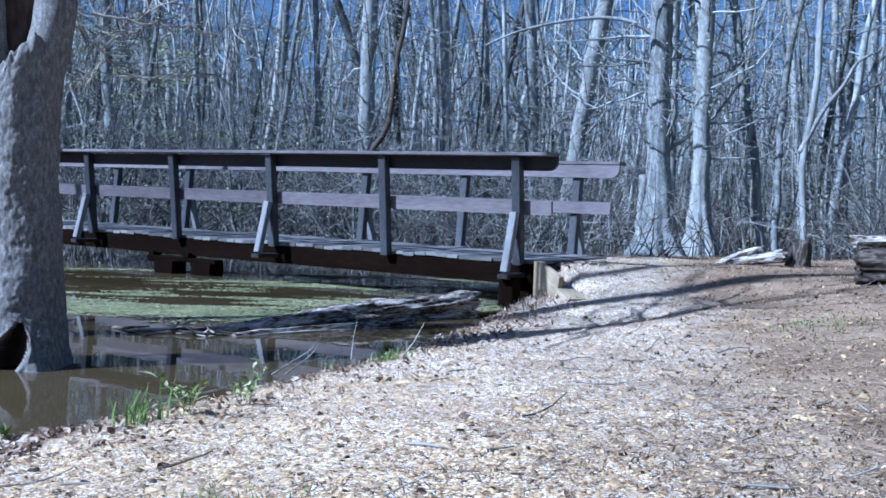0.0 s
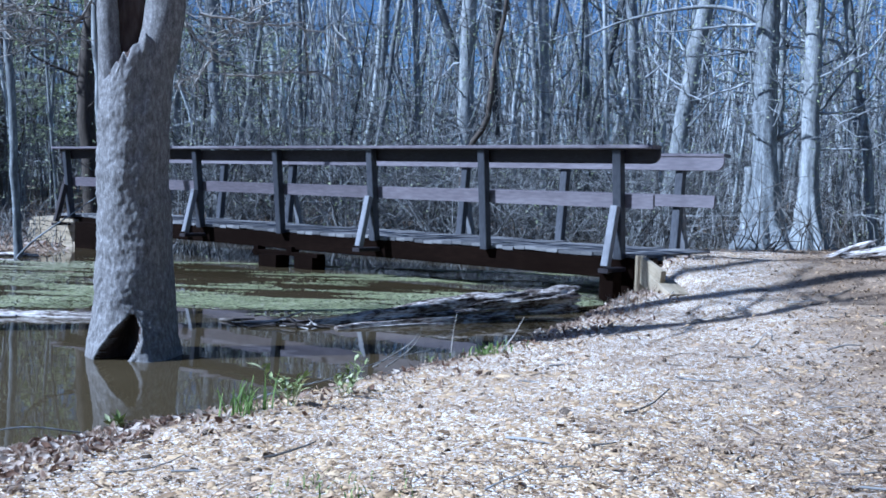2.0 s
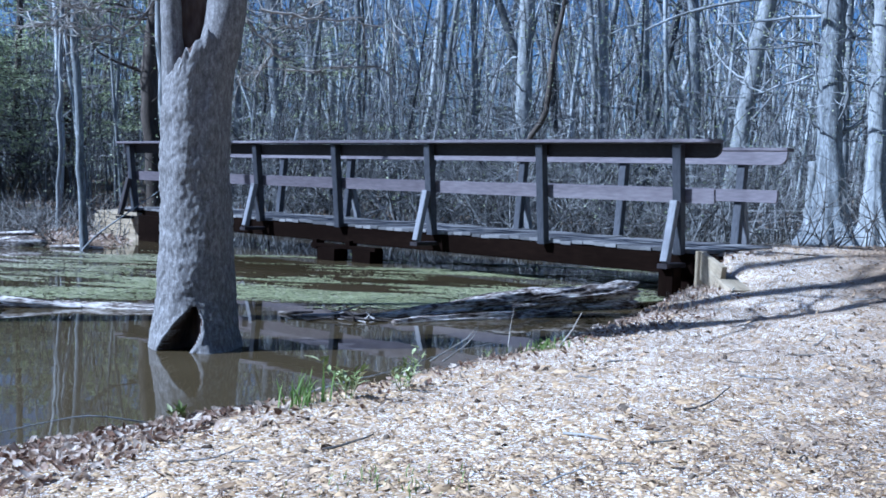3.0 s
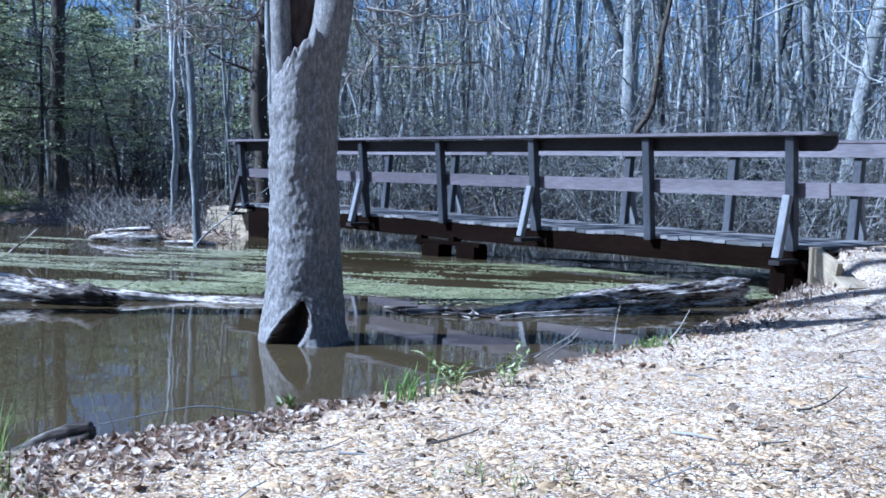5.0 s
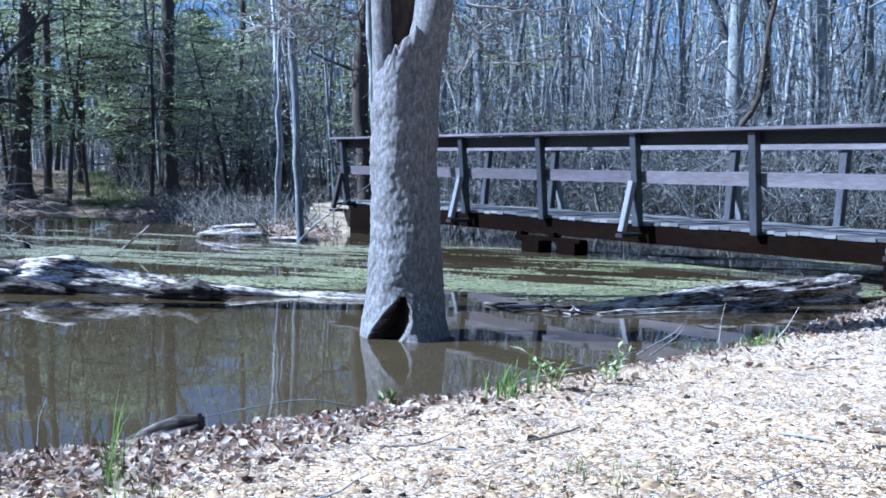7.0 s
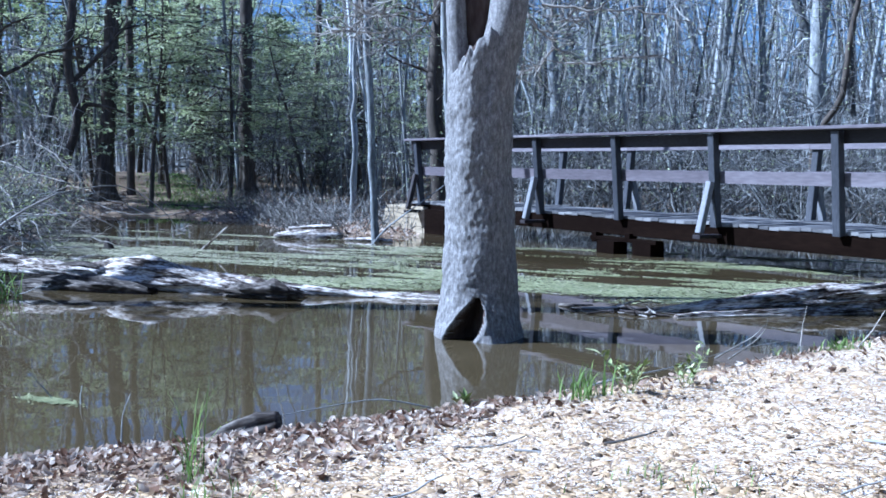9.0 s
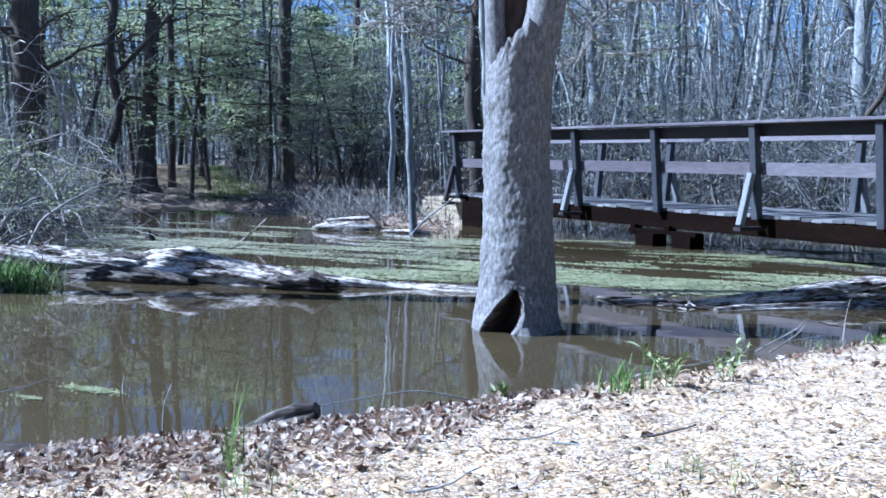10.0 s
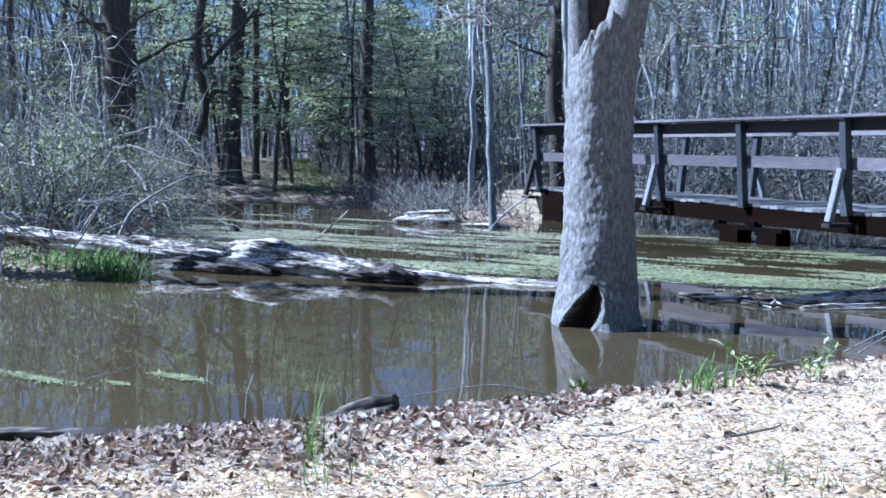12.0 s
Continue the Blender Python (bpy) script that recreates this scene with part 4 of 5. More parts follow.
driftlog("fallen_log", (-9.1, 6.2, 0.25), (-6.3, 6.76, 0.08), [0.05, 0.07, 0.085, 0.10, 0.115, 0.12, 0.10], "grey weathered fallen log lying half in the water", 1, ragged=0.2)
driftlog("fallen_log", (-6.62, 6.80, 0.15), (-4.5, 6.98, 0.03), [0.05, 0.125, 0.14, 0.125, 0.105, 0.10, 0.06], "split bleached log with a dark broken end in the water", 2, 0.3, ragged=0.2)
driftlog("fallen_log", (-4.95, 7.05, 0.05), (-3.95, 7.33, 0.0), [0.07, 0.06, 0.04, 0.02], "dark thin log end in the water", 7, 0.25)
driftlog("fallen_log", (-7.05, 6.52, -0.01), (-5.65, 6.62, -0.01), [0.05, 0.10, 0.12, 0.11, 0.05], "dark rotten log half sunk beside a bleached one", 21, 0.4, ragged=0.15, mat=LOG_DARK)
driftlog("fallen_log", (-6.72, 6.62, 0.19), (-6.30, 6.72, 0.17), [0.02, 0.045, 0.05, 0.02], "dark loose slab of bark on a broken log", 25, 0.5, 24, 40, 0.1, LOG_DARK)
driftlog("broken_root", (-4.98, 6.76, 0.04), (-4.42, 6.82, 0.03), [0.04, 0.085, 0.07, 0.09, 0.04], "dark jagged root end of a fallen log", 22, 0.8, 36, 70, 0.2, LOG_DARK)
driftlog("driftwood", (-4.55, 7.2, 0.05), (-4.2, 7.27, 0.04), [0.015, 0.03, 0.025, 0.015], "small dark chunk of wood behind a fallen log", 26, 0.5, 16, 24, 0.1, LOG_DARK)
driftlog("fallen_log", (-4.3, 7.38, -0.01), (-2.95, 7.48, -0.02), [0.05, 0.06, 0.06, 0.05, 0.05], "pale low log awash in the water", 3, 0.25)
driftlog("fallen_log", (-1.75, 7.55, 0.0), (0.27, 9.12, 0.08), [0.03, 0.06, 0.09, 0.11, 0.115, 0.125, 0.13], "grey weathered log with deep splits beside the bank", 4, 0.3, 80, 200, 0.2)
driftlog("fallen_log", (-1.5, 7.35, -0.01), (-0.2, 8.35, 0.0), [0.03, 0.05, 0.05, 0.03], "thin bleached log awash beside a larger one", 5, 0.3)
driftlog("driftwood_chunk", (-2.46, 3.10, -0.02), (-2.17, 3.26, 0.055), [0.01, 0.04, 0.065, 0.08, 0.06], "dark half-buried chunk of driftwood on the bank", 6, 0.25, 30, 40, 0.03, LOG_DARK)
driftlog("driftwood_plank", (-3.6, 2.0, 0.02), (-2.86, 2.48, 0.015), [0.015, 0.022, 0.022, 0.018], "dark wet branch lying along the shore", 8, 0.25, 12, 24, mat=LOG_DARK)
driftlog("driftwood_root", (-2.95, 2.30, 0.03), (-2.60, 2.50, 0.02), [0.02, 0.045, 0.04, 0.015], "mossy root on the shore", 9, 0.4, 14, 20, mat=LOG_DARK)
driftlog("fallen_branch", (3.08, 11.40, 0.42), (3.56, 11.22, 0.63), [0.022, 0.032, 0.035, 0.02], "bleached forked branch lying behind the path", 10, 0.35, 16, 30, 0.1)
driftlog("fallen_branch", (3.20, 11.20, 0.45), (3.74, 10.98, 0.56), [0.04, 0.055, 0.065, 0.07], "bleached broken branch lying behind the path", 11, 0.35, 24, 40, 0.1)
driftlog("stump", (3.90, 11.05, 0.35), (3.94, 11.04, 0.72), [0.15, 0.13, 0.12, 0.09], "small rotten brown stump behind the path", 12, 0.4, 24, 24, 0.1, LOG_DARK)
driftlog("fallen_log", (3.62, 8.90, 0.78), (5.4, 8.5, 0.88), [0.05, 0.07, 0.09, 0.10], "pale split log resting on the bank", 13, 0.3, ragged=0.1)
driftlog("fallen_log", (3.62, 8.80, 0.58), (5.4, 8.2, 0.64), [0.14, 0.15, 0.15, 0.15], "dark rotten log on the bank", 14, 0.35, ragged=0.1, mat=LOG_DARK)
driftlog("driftwood", (-8.75, 13.05, 0.05), (-7.75, 13.35, 0.05), [0.03, 0.07, 0.08, 0.05], "bleached broken log on the far bank", 15, 0.35, 16, 30, 0.1)
driftlog("driftwood", (-8.6, 13.2, 0.16), (-7.9, 13.35, 0.20), [0.02, 0.04, 0.03], "bleached broken branch on the far bank", 16, 0.35, 12, 20)
driftlog("driftwood", (-7.6, 13.2, 0.02), (-6.85, 13.3, 0.02), [0.02, 0.04, 0.02], "pale branch awash at the far bank", 17, 0.35, 12, 20)
driftlog("cypress_knee", (-9.34, 10.15, -0.1), (-9.36, 10.15, 0.14), [0.10, 0.085, 0.05, 0.015], "dark pointed cypress knee standing in the water", 18, 0.25, 14, 16, mat=LOG_DARK)
driftlog("fallen_log", (-20.5, 20.2, 0.18), (-13.0, 19.2, 0.14), [0.03, 0.05, 0.05, 0.03], "dark fallen log along the far shore", 19, 0.35, 14, 40, mat=LOG_DARK)
driftlog("fallen_branch", (-8.36, 10.74, -0.03), (-7.99, 10.85, 0.31), [0.018, 0.016, 0.012, 0.008], "thin bare branch poking out of the water", 20, 0.2, 8, 20)


def stick(name, pts, r, label, mat=TWIG):
    s = Soup()
    line = resample(pts, 16)
    s.tube(line, np.linspace(r, r * 0.35, 16), 6)
    return tagged(new(name, s.mesh(name, mat)), label, "stick")


stick("bent_twig", [(-0.91, 5.53, 0.05), (-0.82, 5.55, 0.11), (-0.70, 5.56, 0.19), (-0.66, 5.57, 0.25)], 0.0055, "thin bent dead twig on the bank", BRUSH)
stick("bent_twig", [(-0.84, 5.54, 0.05), (-0.80, 5.55, 0.08), (-0.70, 5.56, 0.16), (-0.65, 5.57, 0.23), (-0.65, 5.57, 0.28)], 0.0055, "thin forked dead twig on the bank", BRUSH)
stick("bent_twig", [(-0.23, 6.23, 0.05), (-0.15, 6.23, 0.16), (-0.09, 6.23, 0.28)], 0.006, "thin dead twig standing on the bank", PALE_STEM)
stick("dead_twig", [(-0.53, 6.16, 0.05), (-0.52, 6.16, 0.18), (-0.50, 6.16, 0.29)], 0.004, "thin upright dead stem on the bank", PALE_STEM)
stick("dead_branch", [(-1.32, 4.50, 0.05), (-1.17, 4.66, 0.09), (-1.06, 4.88, 0.08), (-0.93, 5.26, 0.09), (-0.84, 5.59, 0.09), (-0.57, 6.06, 0.10)], 0.0045, "long pale dead branch lying along the edge of the bank", TWIG)
stick("bent_twig", [(-1.75, 3.95, 0.0), (-2.0, 3.75, 0.08), (-2.3, 3.5, 0.03), (-2.45, 3.3, 0.0)], 0.004, "thin arched twig over the shore")
stick("dead_twig", [(-2.62, 2.88, 0.0), (-2.63, 2.9, 0.12), (-2.60, 2.91, 0.2)], 0.004, "thin upright dead stem at the shore")
stick("dead_twig", [(-7.05, 13.0, -0.05), (-6.9, 13.15, 0.2), (-6.2, 13.7, 0.85)], 0.016, "bare leaning branch by the far bank")
stick("dead_branch", [(-7.99, 7.01, 0.21), (-7.91, 7.09, 0.46), (-7.73, 7.28, 0.64), (-7.53, 7.49, 0.79)], 0.022, "pale bare branch leaning over the water", PALE_STEM)

stick("dead_twig", [(-3.48, 3.39, 0.00), (-3.53, 3.37, 0.06), (-3.56, 3.34, 0.12)], 0.004, "thin twig sticking out of a mat of weed", TWIG)
stick("dead_twig", [(-3.26, 3.34, 0.00), (-3.27, 3.35, 0.04), (-3.27, 3.36, 0.08)], 0.004, "thin twig standing in a mat of weed", TWIG)
stick("dead_twig", [(-3.76, 3.08, 0.00), (-3.74, 3.22, 0.00), (-3.80, 3.41, 0.00)], 0.004, "thin twig afloat on the water", TWIG)

debris_rng = np.random.default_rng(5)
for i in range(16):
    bx = -2.3 + 0.75 * debris_rng.uniform()
    by = 7.28 + 0.25 * debris_rng.uniform()
    dx, dy = debris_rng.normal(0, 0.16), debris_rng.normal(0, 0.05)
    stick("debris_stick", [(bx - dx, by - dy, 0.004), (bx, by, 0.02), (bx + dx, by + dy, 0.01 + abs(debris_rng.normal(0, 0.04)))], debris_rng.uniform(0.006, 0.016),
          "dark dead stick afloat behind the hollow tree", LOG_DARK if i % 3 else PALE_STEM)["group"] = "floating sticks"

BLADE = [(-0.5, 0, 0), (0.5, 0, 0), (0.42, 0.12, 0.4), (-0.42, 0.12, 0.4), (0.28, 0.38, 0.75), (-0.28, 0.38, 0.75), (0, 0.75, 1.0)]
BLADE_F = [(0, 1, 2, 3), (3, 2, 4, 5), (5, 4, 6)]


def tuft(name, x, y, count, height, spread, width, label, seed, mat=GRASS, category="grass"):
    """A clump of curved blades."""
    rng = np.random.default_rng(seed)
    s = Soup()
    for _ in range(count):
        a, h = rng.uniform(0, 2 * math.pi), height * rng.uniform(0.4, 1.0)
        ox, oy = rng.normal(0, spread, 2)
        b = np.array(BLADE) * (width, h * rng.uniform(0.2, 1.3), h)
        c, d = math.cos(a), math.sin(a)
        b = np.stack([b[:, 0] * c - b[:, 1] * d + ox, b[:, 0] * d + b[:, 1] * c + oy, b[:, 2] + max(land_z(x + ox, y + oy), -0.02)], 1)
        s.add(b, BLADE_F)
    ob = new(name, s.mesh(name, mat))
    ob.location = (x, y, 0)
    return tagged(ob, label, category, kind="stuff")


tuft("grass_tuft", -1.98, 2.5, 18, 0.34, 0.03, 0.0045, "tall thin green grass tuft on the leafy shore", 1)
tuft("grass_tuft", -1.26, 4.25, 46, 0.17, 0.05, 0.009, "green grass tuft at the water edge", 2)
tuft("grass_tuft", -0.30, 6.25, 70, 0.08, 0.09, 0.010, "short green grass on the bank", 3)
tuft("grass_tuft", -6.7, 5.75, 260, 0.26, 0.13, 0.012, "bright green grass clump beside the fallen log", 4)
tuft("grass_tuft", -7.35, 5.85, 130, 0.20, 0.24, 0.012, "bright green grass clump beside the fallen log", 5)
tuft("grass_tuft", -0.55, 2.75, 60, 0.04, 0.12, 0.005, "sparse low green grass on the path", 6)
tuft("grass_tuft", -1.75, 2.3, 30, 0.08, 0.12, 0.005, "sparse low green grass on the path", 7)
tuft("grass_tuft", 2.45, 6.6, 120, 0.03, 0.16, 0.010, "low yellow-green moss and grass on the bank", 8)
tuft("grass_tuft", 0.55, 8.35, 60, 0.10, 0.12, 0.006, "dry pale grass on the edge of the bank", 10, STRAW)
tuft("grass_tuft", 0.85, 9.15, 60, 0.10, 0.12, 0.006, "dry pale grass on the edge of the bank", 11, STRAW)
tuft("grass_tuft", 0.75, 8.9, 40, 0.12, 0.07, 0.006, "dry pale grass by the end of the bridge", 9, BRUSH)

LEAF_V = [(0, 0, 0), (0.32, 0.3, 0.06), (0.36, 0.6, 0.04), (0, 1, -0.1), (-0.36, 0.6, 0.04), (-0.32, 0.3, 0.06), (0, 0.5, 0)]
LEAF_F = [(0, 1, 6), (1, 2, 6), (2, 3, 6), (3, 4, 6), (4, 5, 6), (5, 0, 6)]


def sprout(x, y, stems, height, leaf, label, seed):
    """A small leafy plant: stems with leaves along them."""
    rng = np.random.default_rng(seed)
    z = land_z(x, y)
    root = thing("leafy_sprout", Matrix.Translation((x, y, z)), label, "plant")
    stem, leaves = Soup(), Soup()
    for _ in range(stems):
        line = wander((rng.normal(0, 0.015), rng.normal(0, 0.015), -0.01), (rng.normal(0, 0.45), rng.normal(0, 0.45), 1), height * rng.uniform(0.6, 1.0), 6, 0.15, rng)
        stem.tube(line, np.linspace(0.003, 0.0012, 7), 5)
        for j in range(2, 7):
            for _ in range(2):
                a, e, l = rng.uniform(0, 2 * math.pi), rng.uniform(0.3, 1.25), leaf * rng.uniform(0.6, 1.1)
                m = Matrix.Translation(line[j]) @ Euler((e, 0, a)).to_matrix().to_4x4() @ Matrix.Diagonal((l * 0.42, l, l, 1))
                leaves.add([m @ Vector(p) for p in LEAF_V], LEAF_F)
    part("stem", stem.mesh("stem", SPROUT), root)
    part("leaves", leaves.mesh("leaves", SPROUT), root, "small fresh green leaves")


sprout(-1.08, 4.36, 5, 0.24, 0.075, "small leafy green sprout at the water edge", 1)
sprout(-0.90, 4.65, 6, 0.22, 0.06, "small leafy green sprout at the water edge", 2)
sprout(-1.70, 3.95, 2, 0.09, 0.075, "single broad green leaf sprout at the shore", 3)
sprout(-2.05, 3.3, 2, 0.04, 0.03, "tiny green sprout among the dead leaves", 4)
sprout(-0.62, 5.95, 2, 0.09, 0.03, "tiny pale sprout on the bank", 5)


def build_litter():
    """Wood chips, dead leaves and straw on the near bank."""
    rng = np.random.default_rng(21)

    def spots(n, r0, r1, power, keep, turn=(-30, 58)):
        yaw = np.radians(rng.uniform(*turn, n))
        r = r0 + (r1 - r0) * rng.uniform(0, 1, n) ** power
        x, y = -np.sin(yaw) * r, np.cos(yaw) * r
        z, s1, s2 = land(x, y)
        ok = (s1 > 0.02) & (rng.uniform(0, 1, n) < keep(x, y, s1))
        return np.stack([x, y, z], 1)[ok]

    def path(x, y, s1):
        edge = smooth01((x + 2.0) / 0.7)
        return smooth01((s1 - 0.2 + 0.18 * edge) / (0.5 - 0.3 * edge)) * (1 - 0.93 * smooth01((x - 0.05 - 0.19 * y) / 1.3)) * (y < 13.2)

    def patchy(x, y, s1):
        return path(x, y, s1) * np.clip(0.5 + 0.6 * ripple(x * 0.8 + 2, y * 0.55) + 0.3 * ripple(x * 2.3, y * 1.9) + 0.35 * smooth01((4.8 - y) / 2.0), 0.08, 1)

    chip = [(-0.5, -0.5, -0.2), (0.5, -0.4, -0.2), (0.5, 0.4, -0.2), (-0.4, 0.5, -0.2), (-0.34, -0.30, 0.5), (0.30, -0.34, 0.9), (0.36, 0.12, 0.4), (-0.1, 0.30, 1.0)]
    chip_f = [(4, 5, 6, 7), (0, 1, 5, 4), (1, 2, 6, 5), (2, 3, 7, 6), (3, 0, 4, 7)]
    for n, r0, r1, size, turn in ((52000, 2.2, 5.5, 0.70, (-30, 58)), (26000, 5.0, 13.5, 0.95, (-30, 58)), (6000, 0.2, 2.3, 0.9, (-30, 58)), (9000, 0.2, 8.0, 1.0, (58, 330))):
        p = spots(n, r0, r1, 1.0, patchy, turn)
        k = len(p)
        wide = rng.lognormal(-4.55, 0.5, k)
        sc = np.stack([wide * rng.uniform(1.0, 3.0, k), wide, wide * rng.uniform(0.18, 0.42, k)], 1) * size
        tu = np.stack([rng.normal(0, 0.12, k), rng.normal(0, 0.12, k), rng.uniform(0, 6.28, k)], 1)
        scatter("wood_chips", chip, chip_f, p, sc, tu, CHIP, "pale wood chips and gravel strewn over the path", "wood chips")
    leaf = [(0.05, -0.5, 0.12), (0.3, -0.2, 0.10), (0.34, 0.12, 0.16), (0.1, 0.5, 0.20), (-0.26, 0.2, 0.22), (-0.34, -0.16, 0.08), (0, 0, 0)]
    p = spots(84000, 1.6, 10.5, 1.0, lambda x, y, s1: np.where(s1 < 1.1, np.clip(1.3 - s1 / np.where(x < -1.5, 0.8, 0.6), 0, 1) * np.where(x < -1.5, 1.0, np.where(y > 6.8, 0.75, 0.22)), 0.0))
    q = spots(34000, 2.6, 14.0, 1.0, lambda x, y, s1: smooth01((x + 0.1 - 0.18 * y) / 1.4) * 0.85 + 0.02)
    shore_count = len(p)
    p = np.vstack([p, q])
    k = len(p)
    p[:, 2] += rng.uniform(0.0, 0.02, k)
    l = rng.uniform(0.02, 0.062, k)
    l[shore_count:] *= 0.55
    sc = np.stack([l * rng.uniform(0.28, 0.85, k), l, l * rng.uniform(0.5, 2.6, k)], 1)
    tu = np.stack([rng.normal(0, 0.6, k), rng.normal(0, 0.6, k), rng.uniform(0, 6.28, k)], 1)
    n = shore_count
    scatter("dead_leaves", leaf, LEAF_F, p[:n], sc[:n], tu[:n], LEAF, "curled brown and pale dead leaves along the shore", "leaves")
    scatter("bank_leaves", leaf, LEAF_F, p[n:], sc[n:], tu[n:], SCRAP, "small brown dead leaves on the bank beside the path", "leaves")
    p = spots(44000, 2.0, 12.0, 1.0, path)
    k = len(p)
    p[:, 2] += rng.uniform(0.0, 0.006, k)
    l = rng.lognormal(-4.05, 0.45, k)
    sc = np.stack([l * rng.uniform(0.25, 1.0, k), l, l * rng.uniform(0.2, 0.8, k)], 1)
    tu = np.stack([rng.normal(0, 0.25, k), rng.normal(0, 0.25, k), rng.uniform(0, 6.28, k)], 1)
    scatter("leaf_scraps", leaf, LEAF_F, p, sc, tu, SCRAP, "broken pale and brown leaf scraps on the path", "leaves")
    # dark clods and bits of bark
    p = spots(1300, 2.0, 11.0, 1.0, lambda x, y, s1: smooth01((s1 - 0.1) / 0.3) * 0.6)
    k = len(p)
    wide = rng.lognormal(-4.2, 0.4, k)
    sc = np.stack([wide * rng.uniform(0.9, 2.0, k), wide, wide * rng.uniform(0.4, 0.9, k)], 1)
    scatter("bark_bits", chip, chip_f, p, sc, np.stack([rng.normal(0, 0.3, k), rng.normal(0, 0.3, k), rng.uniform(0, 6.28, k)], 1), CLOD, "dark bits of bark and clods strewn over the path", "bark bits")
    # sticks lying about
    s = Soup()
    for x, y, z in spots(420, 2.2, 12.0, 1.0, lambda x, y, s1: 0.25 + 0.6 * smooth01((x + 0.4) / 1.5)):
        a, l = rng.normal(0.2, 0.7), rng.uniform(0.06, 0.26)
        line = wander((x, y, z + 0.008), (math.cos(a), math.sin(a), rng.uniform(0, 0.12)), l, 5, 0.12, rng)
        line[:, 2] = np.maximum(line[:, 2], z + 0.004)
        r = rng.uniform(0.002, 0.006)
        s.tube(line, np.linspace(r, r * 0.5, 6), 5)
    tagged(new("fallen_twigs", s.mesh("fallen_twigs", THICKET)), "grey and brown twigs lying on the path", "twigs", kind="stuff")
    needle = [(-0.5, -0.5, 0), (0.5, -0.5, 0), (0.5, 0, 0.6), (-0.5, 0, 0.6), (0.5, 0.5, 0), (-0.5, 0.5, 0)]
    p = spots(80000, 2.2, 13.0, 1.0, lambda x, y, s1: np.where(s1 > 0.1, 0.35 + 0.65 * smooth01((x + 0.3) / 1.4), 0.4))
    k = len(p)
    p[:, 2] += rng.uniform(0.003, 0.012, k)
    sc = np.stack([rng.uniform(0.002, 0.005, k), rng.lognormal(-2.7, 0.5, k), rng.uniform(0.002, 0.012, k)], 1)
    tu = np.stack([rng.normal(0, 0.1, k), rng.normal(0, 0.1, k), rng.uniform(0, 6.28, k)], 1)
    scatter("straw", needle, [(0, 1, 2, 3), (3, 2, 4, 5)], p, sc, tu, STRAW, "brown pine straw and small twigs on the path", "straw")


def build_duckweed():
    """Floating green patches, drawn out in streaks."""
    rng = np.random.default_rng(31)
    n = 460000
    x, y = rng.uniform(-12, 1.0, n), rng.uniform(7.0, 13.4, n)
    z, s1, s2 = land(x, y)
    m = np.array([noise.noise(Vector((a * 0.4 + 3, b * 1.3, 1))) + 0.8 * noise.noise(Vector((a * 1.1, b * 4.5, 5))) for a, b in zip(x, y)])
    # thickest just behind the logs
    line = np.interp(x, [-14, -9, -4, -2, 0.2, 1], [9.5, 8.0, 7.6, 7.8, 9.2, 10])
    near = np.exp(-((y - line - 1.0) / 1.3) ** 2)
    dense = np.clip(0.02 + 0.62 * near - 0.12 * smooth01((-x - 4) / 4) + 1.5 * m, 0, 1)
    ok = (s1 < -0.05) & (s2 < -0.05) & (y > line + 0.12) & (rng.uniform(0, 1, n) < dense * 0.62)
    x, y = x[ok], y[ok]
    k = len(x)
    disc = [(math.cos(a), math.sin(a), 0) for a in (0.2, 1.1, 2.3, 3.2, 4.4, 5.3)]
    at = np.stack([x, y, rng.uniform(0.003, 0.006, k)], 1)
    r = rng.uniform(0.006, 0.018, k)
    sc = np.stack([r * rng.uniform(0.8, 1.8, k), r, r], 1)
    tu = np.stack([np.zeros(k), np.zeros(k), rng.normal(0.2, 0.6, k)], 1)
    tan = rng.uniform(0, 1, k) < 0.15 + 0.7 * smooth01((-x - 3.5) / 4)
    for pick, mat, name in ((~tan, DUCK, "duckweed"), (tan, SCUM, "pond_scum")):
        scatter(name, disc, [(0, 1, 2, 3, 4, 5)], at[pick], sc[pick], tu[pick], mat, "pale green duckweed streaks floating on the water", "duckweed")
    # scum and pale bits afloat nearer the camera
    for cx, cy, w, h, c in ((-3.43, 3.33, 0.12, 0.03, 240), (-3.95, 2.95, 0.2, 0.03, 260), (-3.55, 3.08, 0.06, 0.02, 50), (-2.75, 2.62, 0.07, 0.025, 120)):
        c *= 4
        at = np.stack([rng.normal(cx, w * 0.6, c), rng.normal(cy, h * 0.7, c), rng.uniform(0.003, 0.008, c)], 1)
        r = rng.uniform(0.002, 0.0055, c)
        scatter("floating_scum", disc, [(0, 1, 2, 3, 4, 5)], at, np.stack([r * 1.6, r, r], 1), np.stack([rng.normal(0, 0.1, c), rng.normal(0, 0.1, c), rng.uniform(0, 6.28, c)], 1),
                DUCK, "small pale green mat of weed floating on the water", "pond weed")


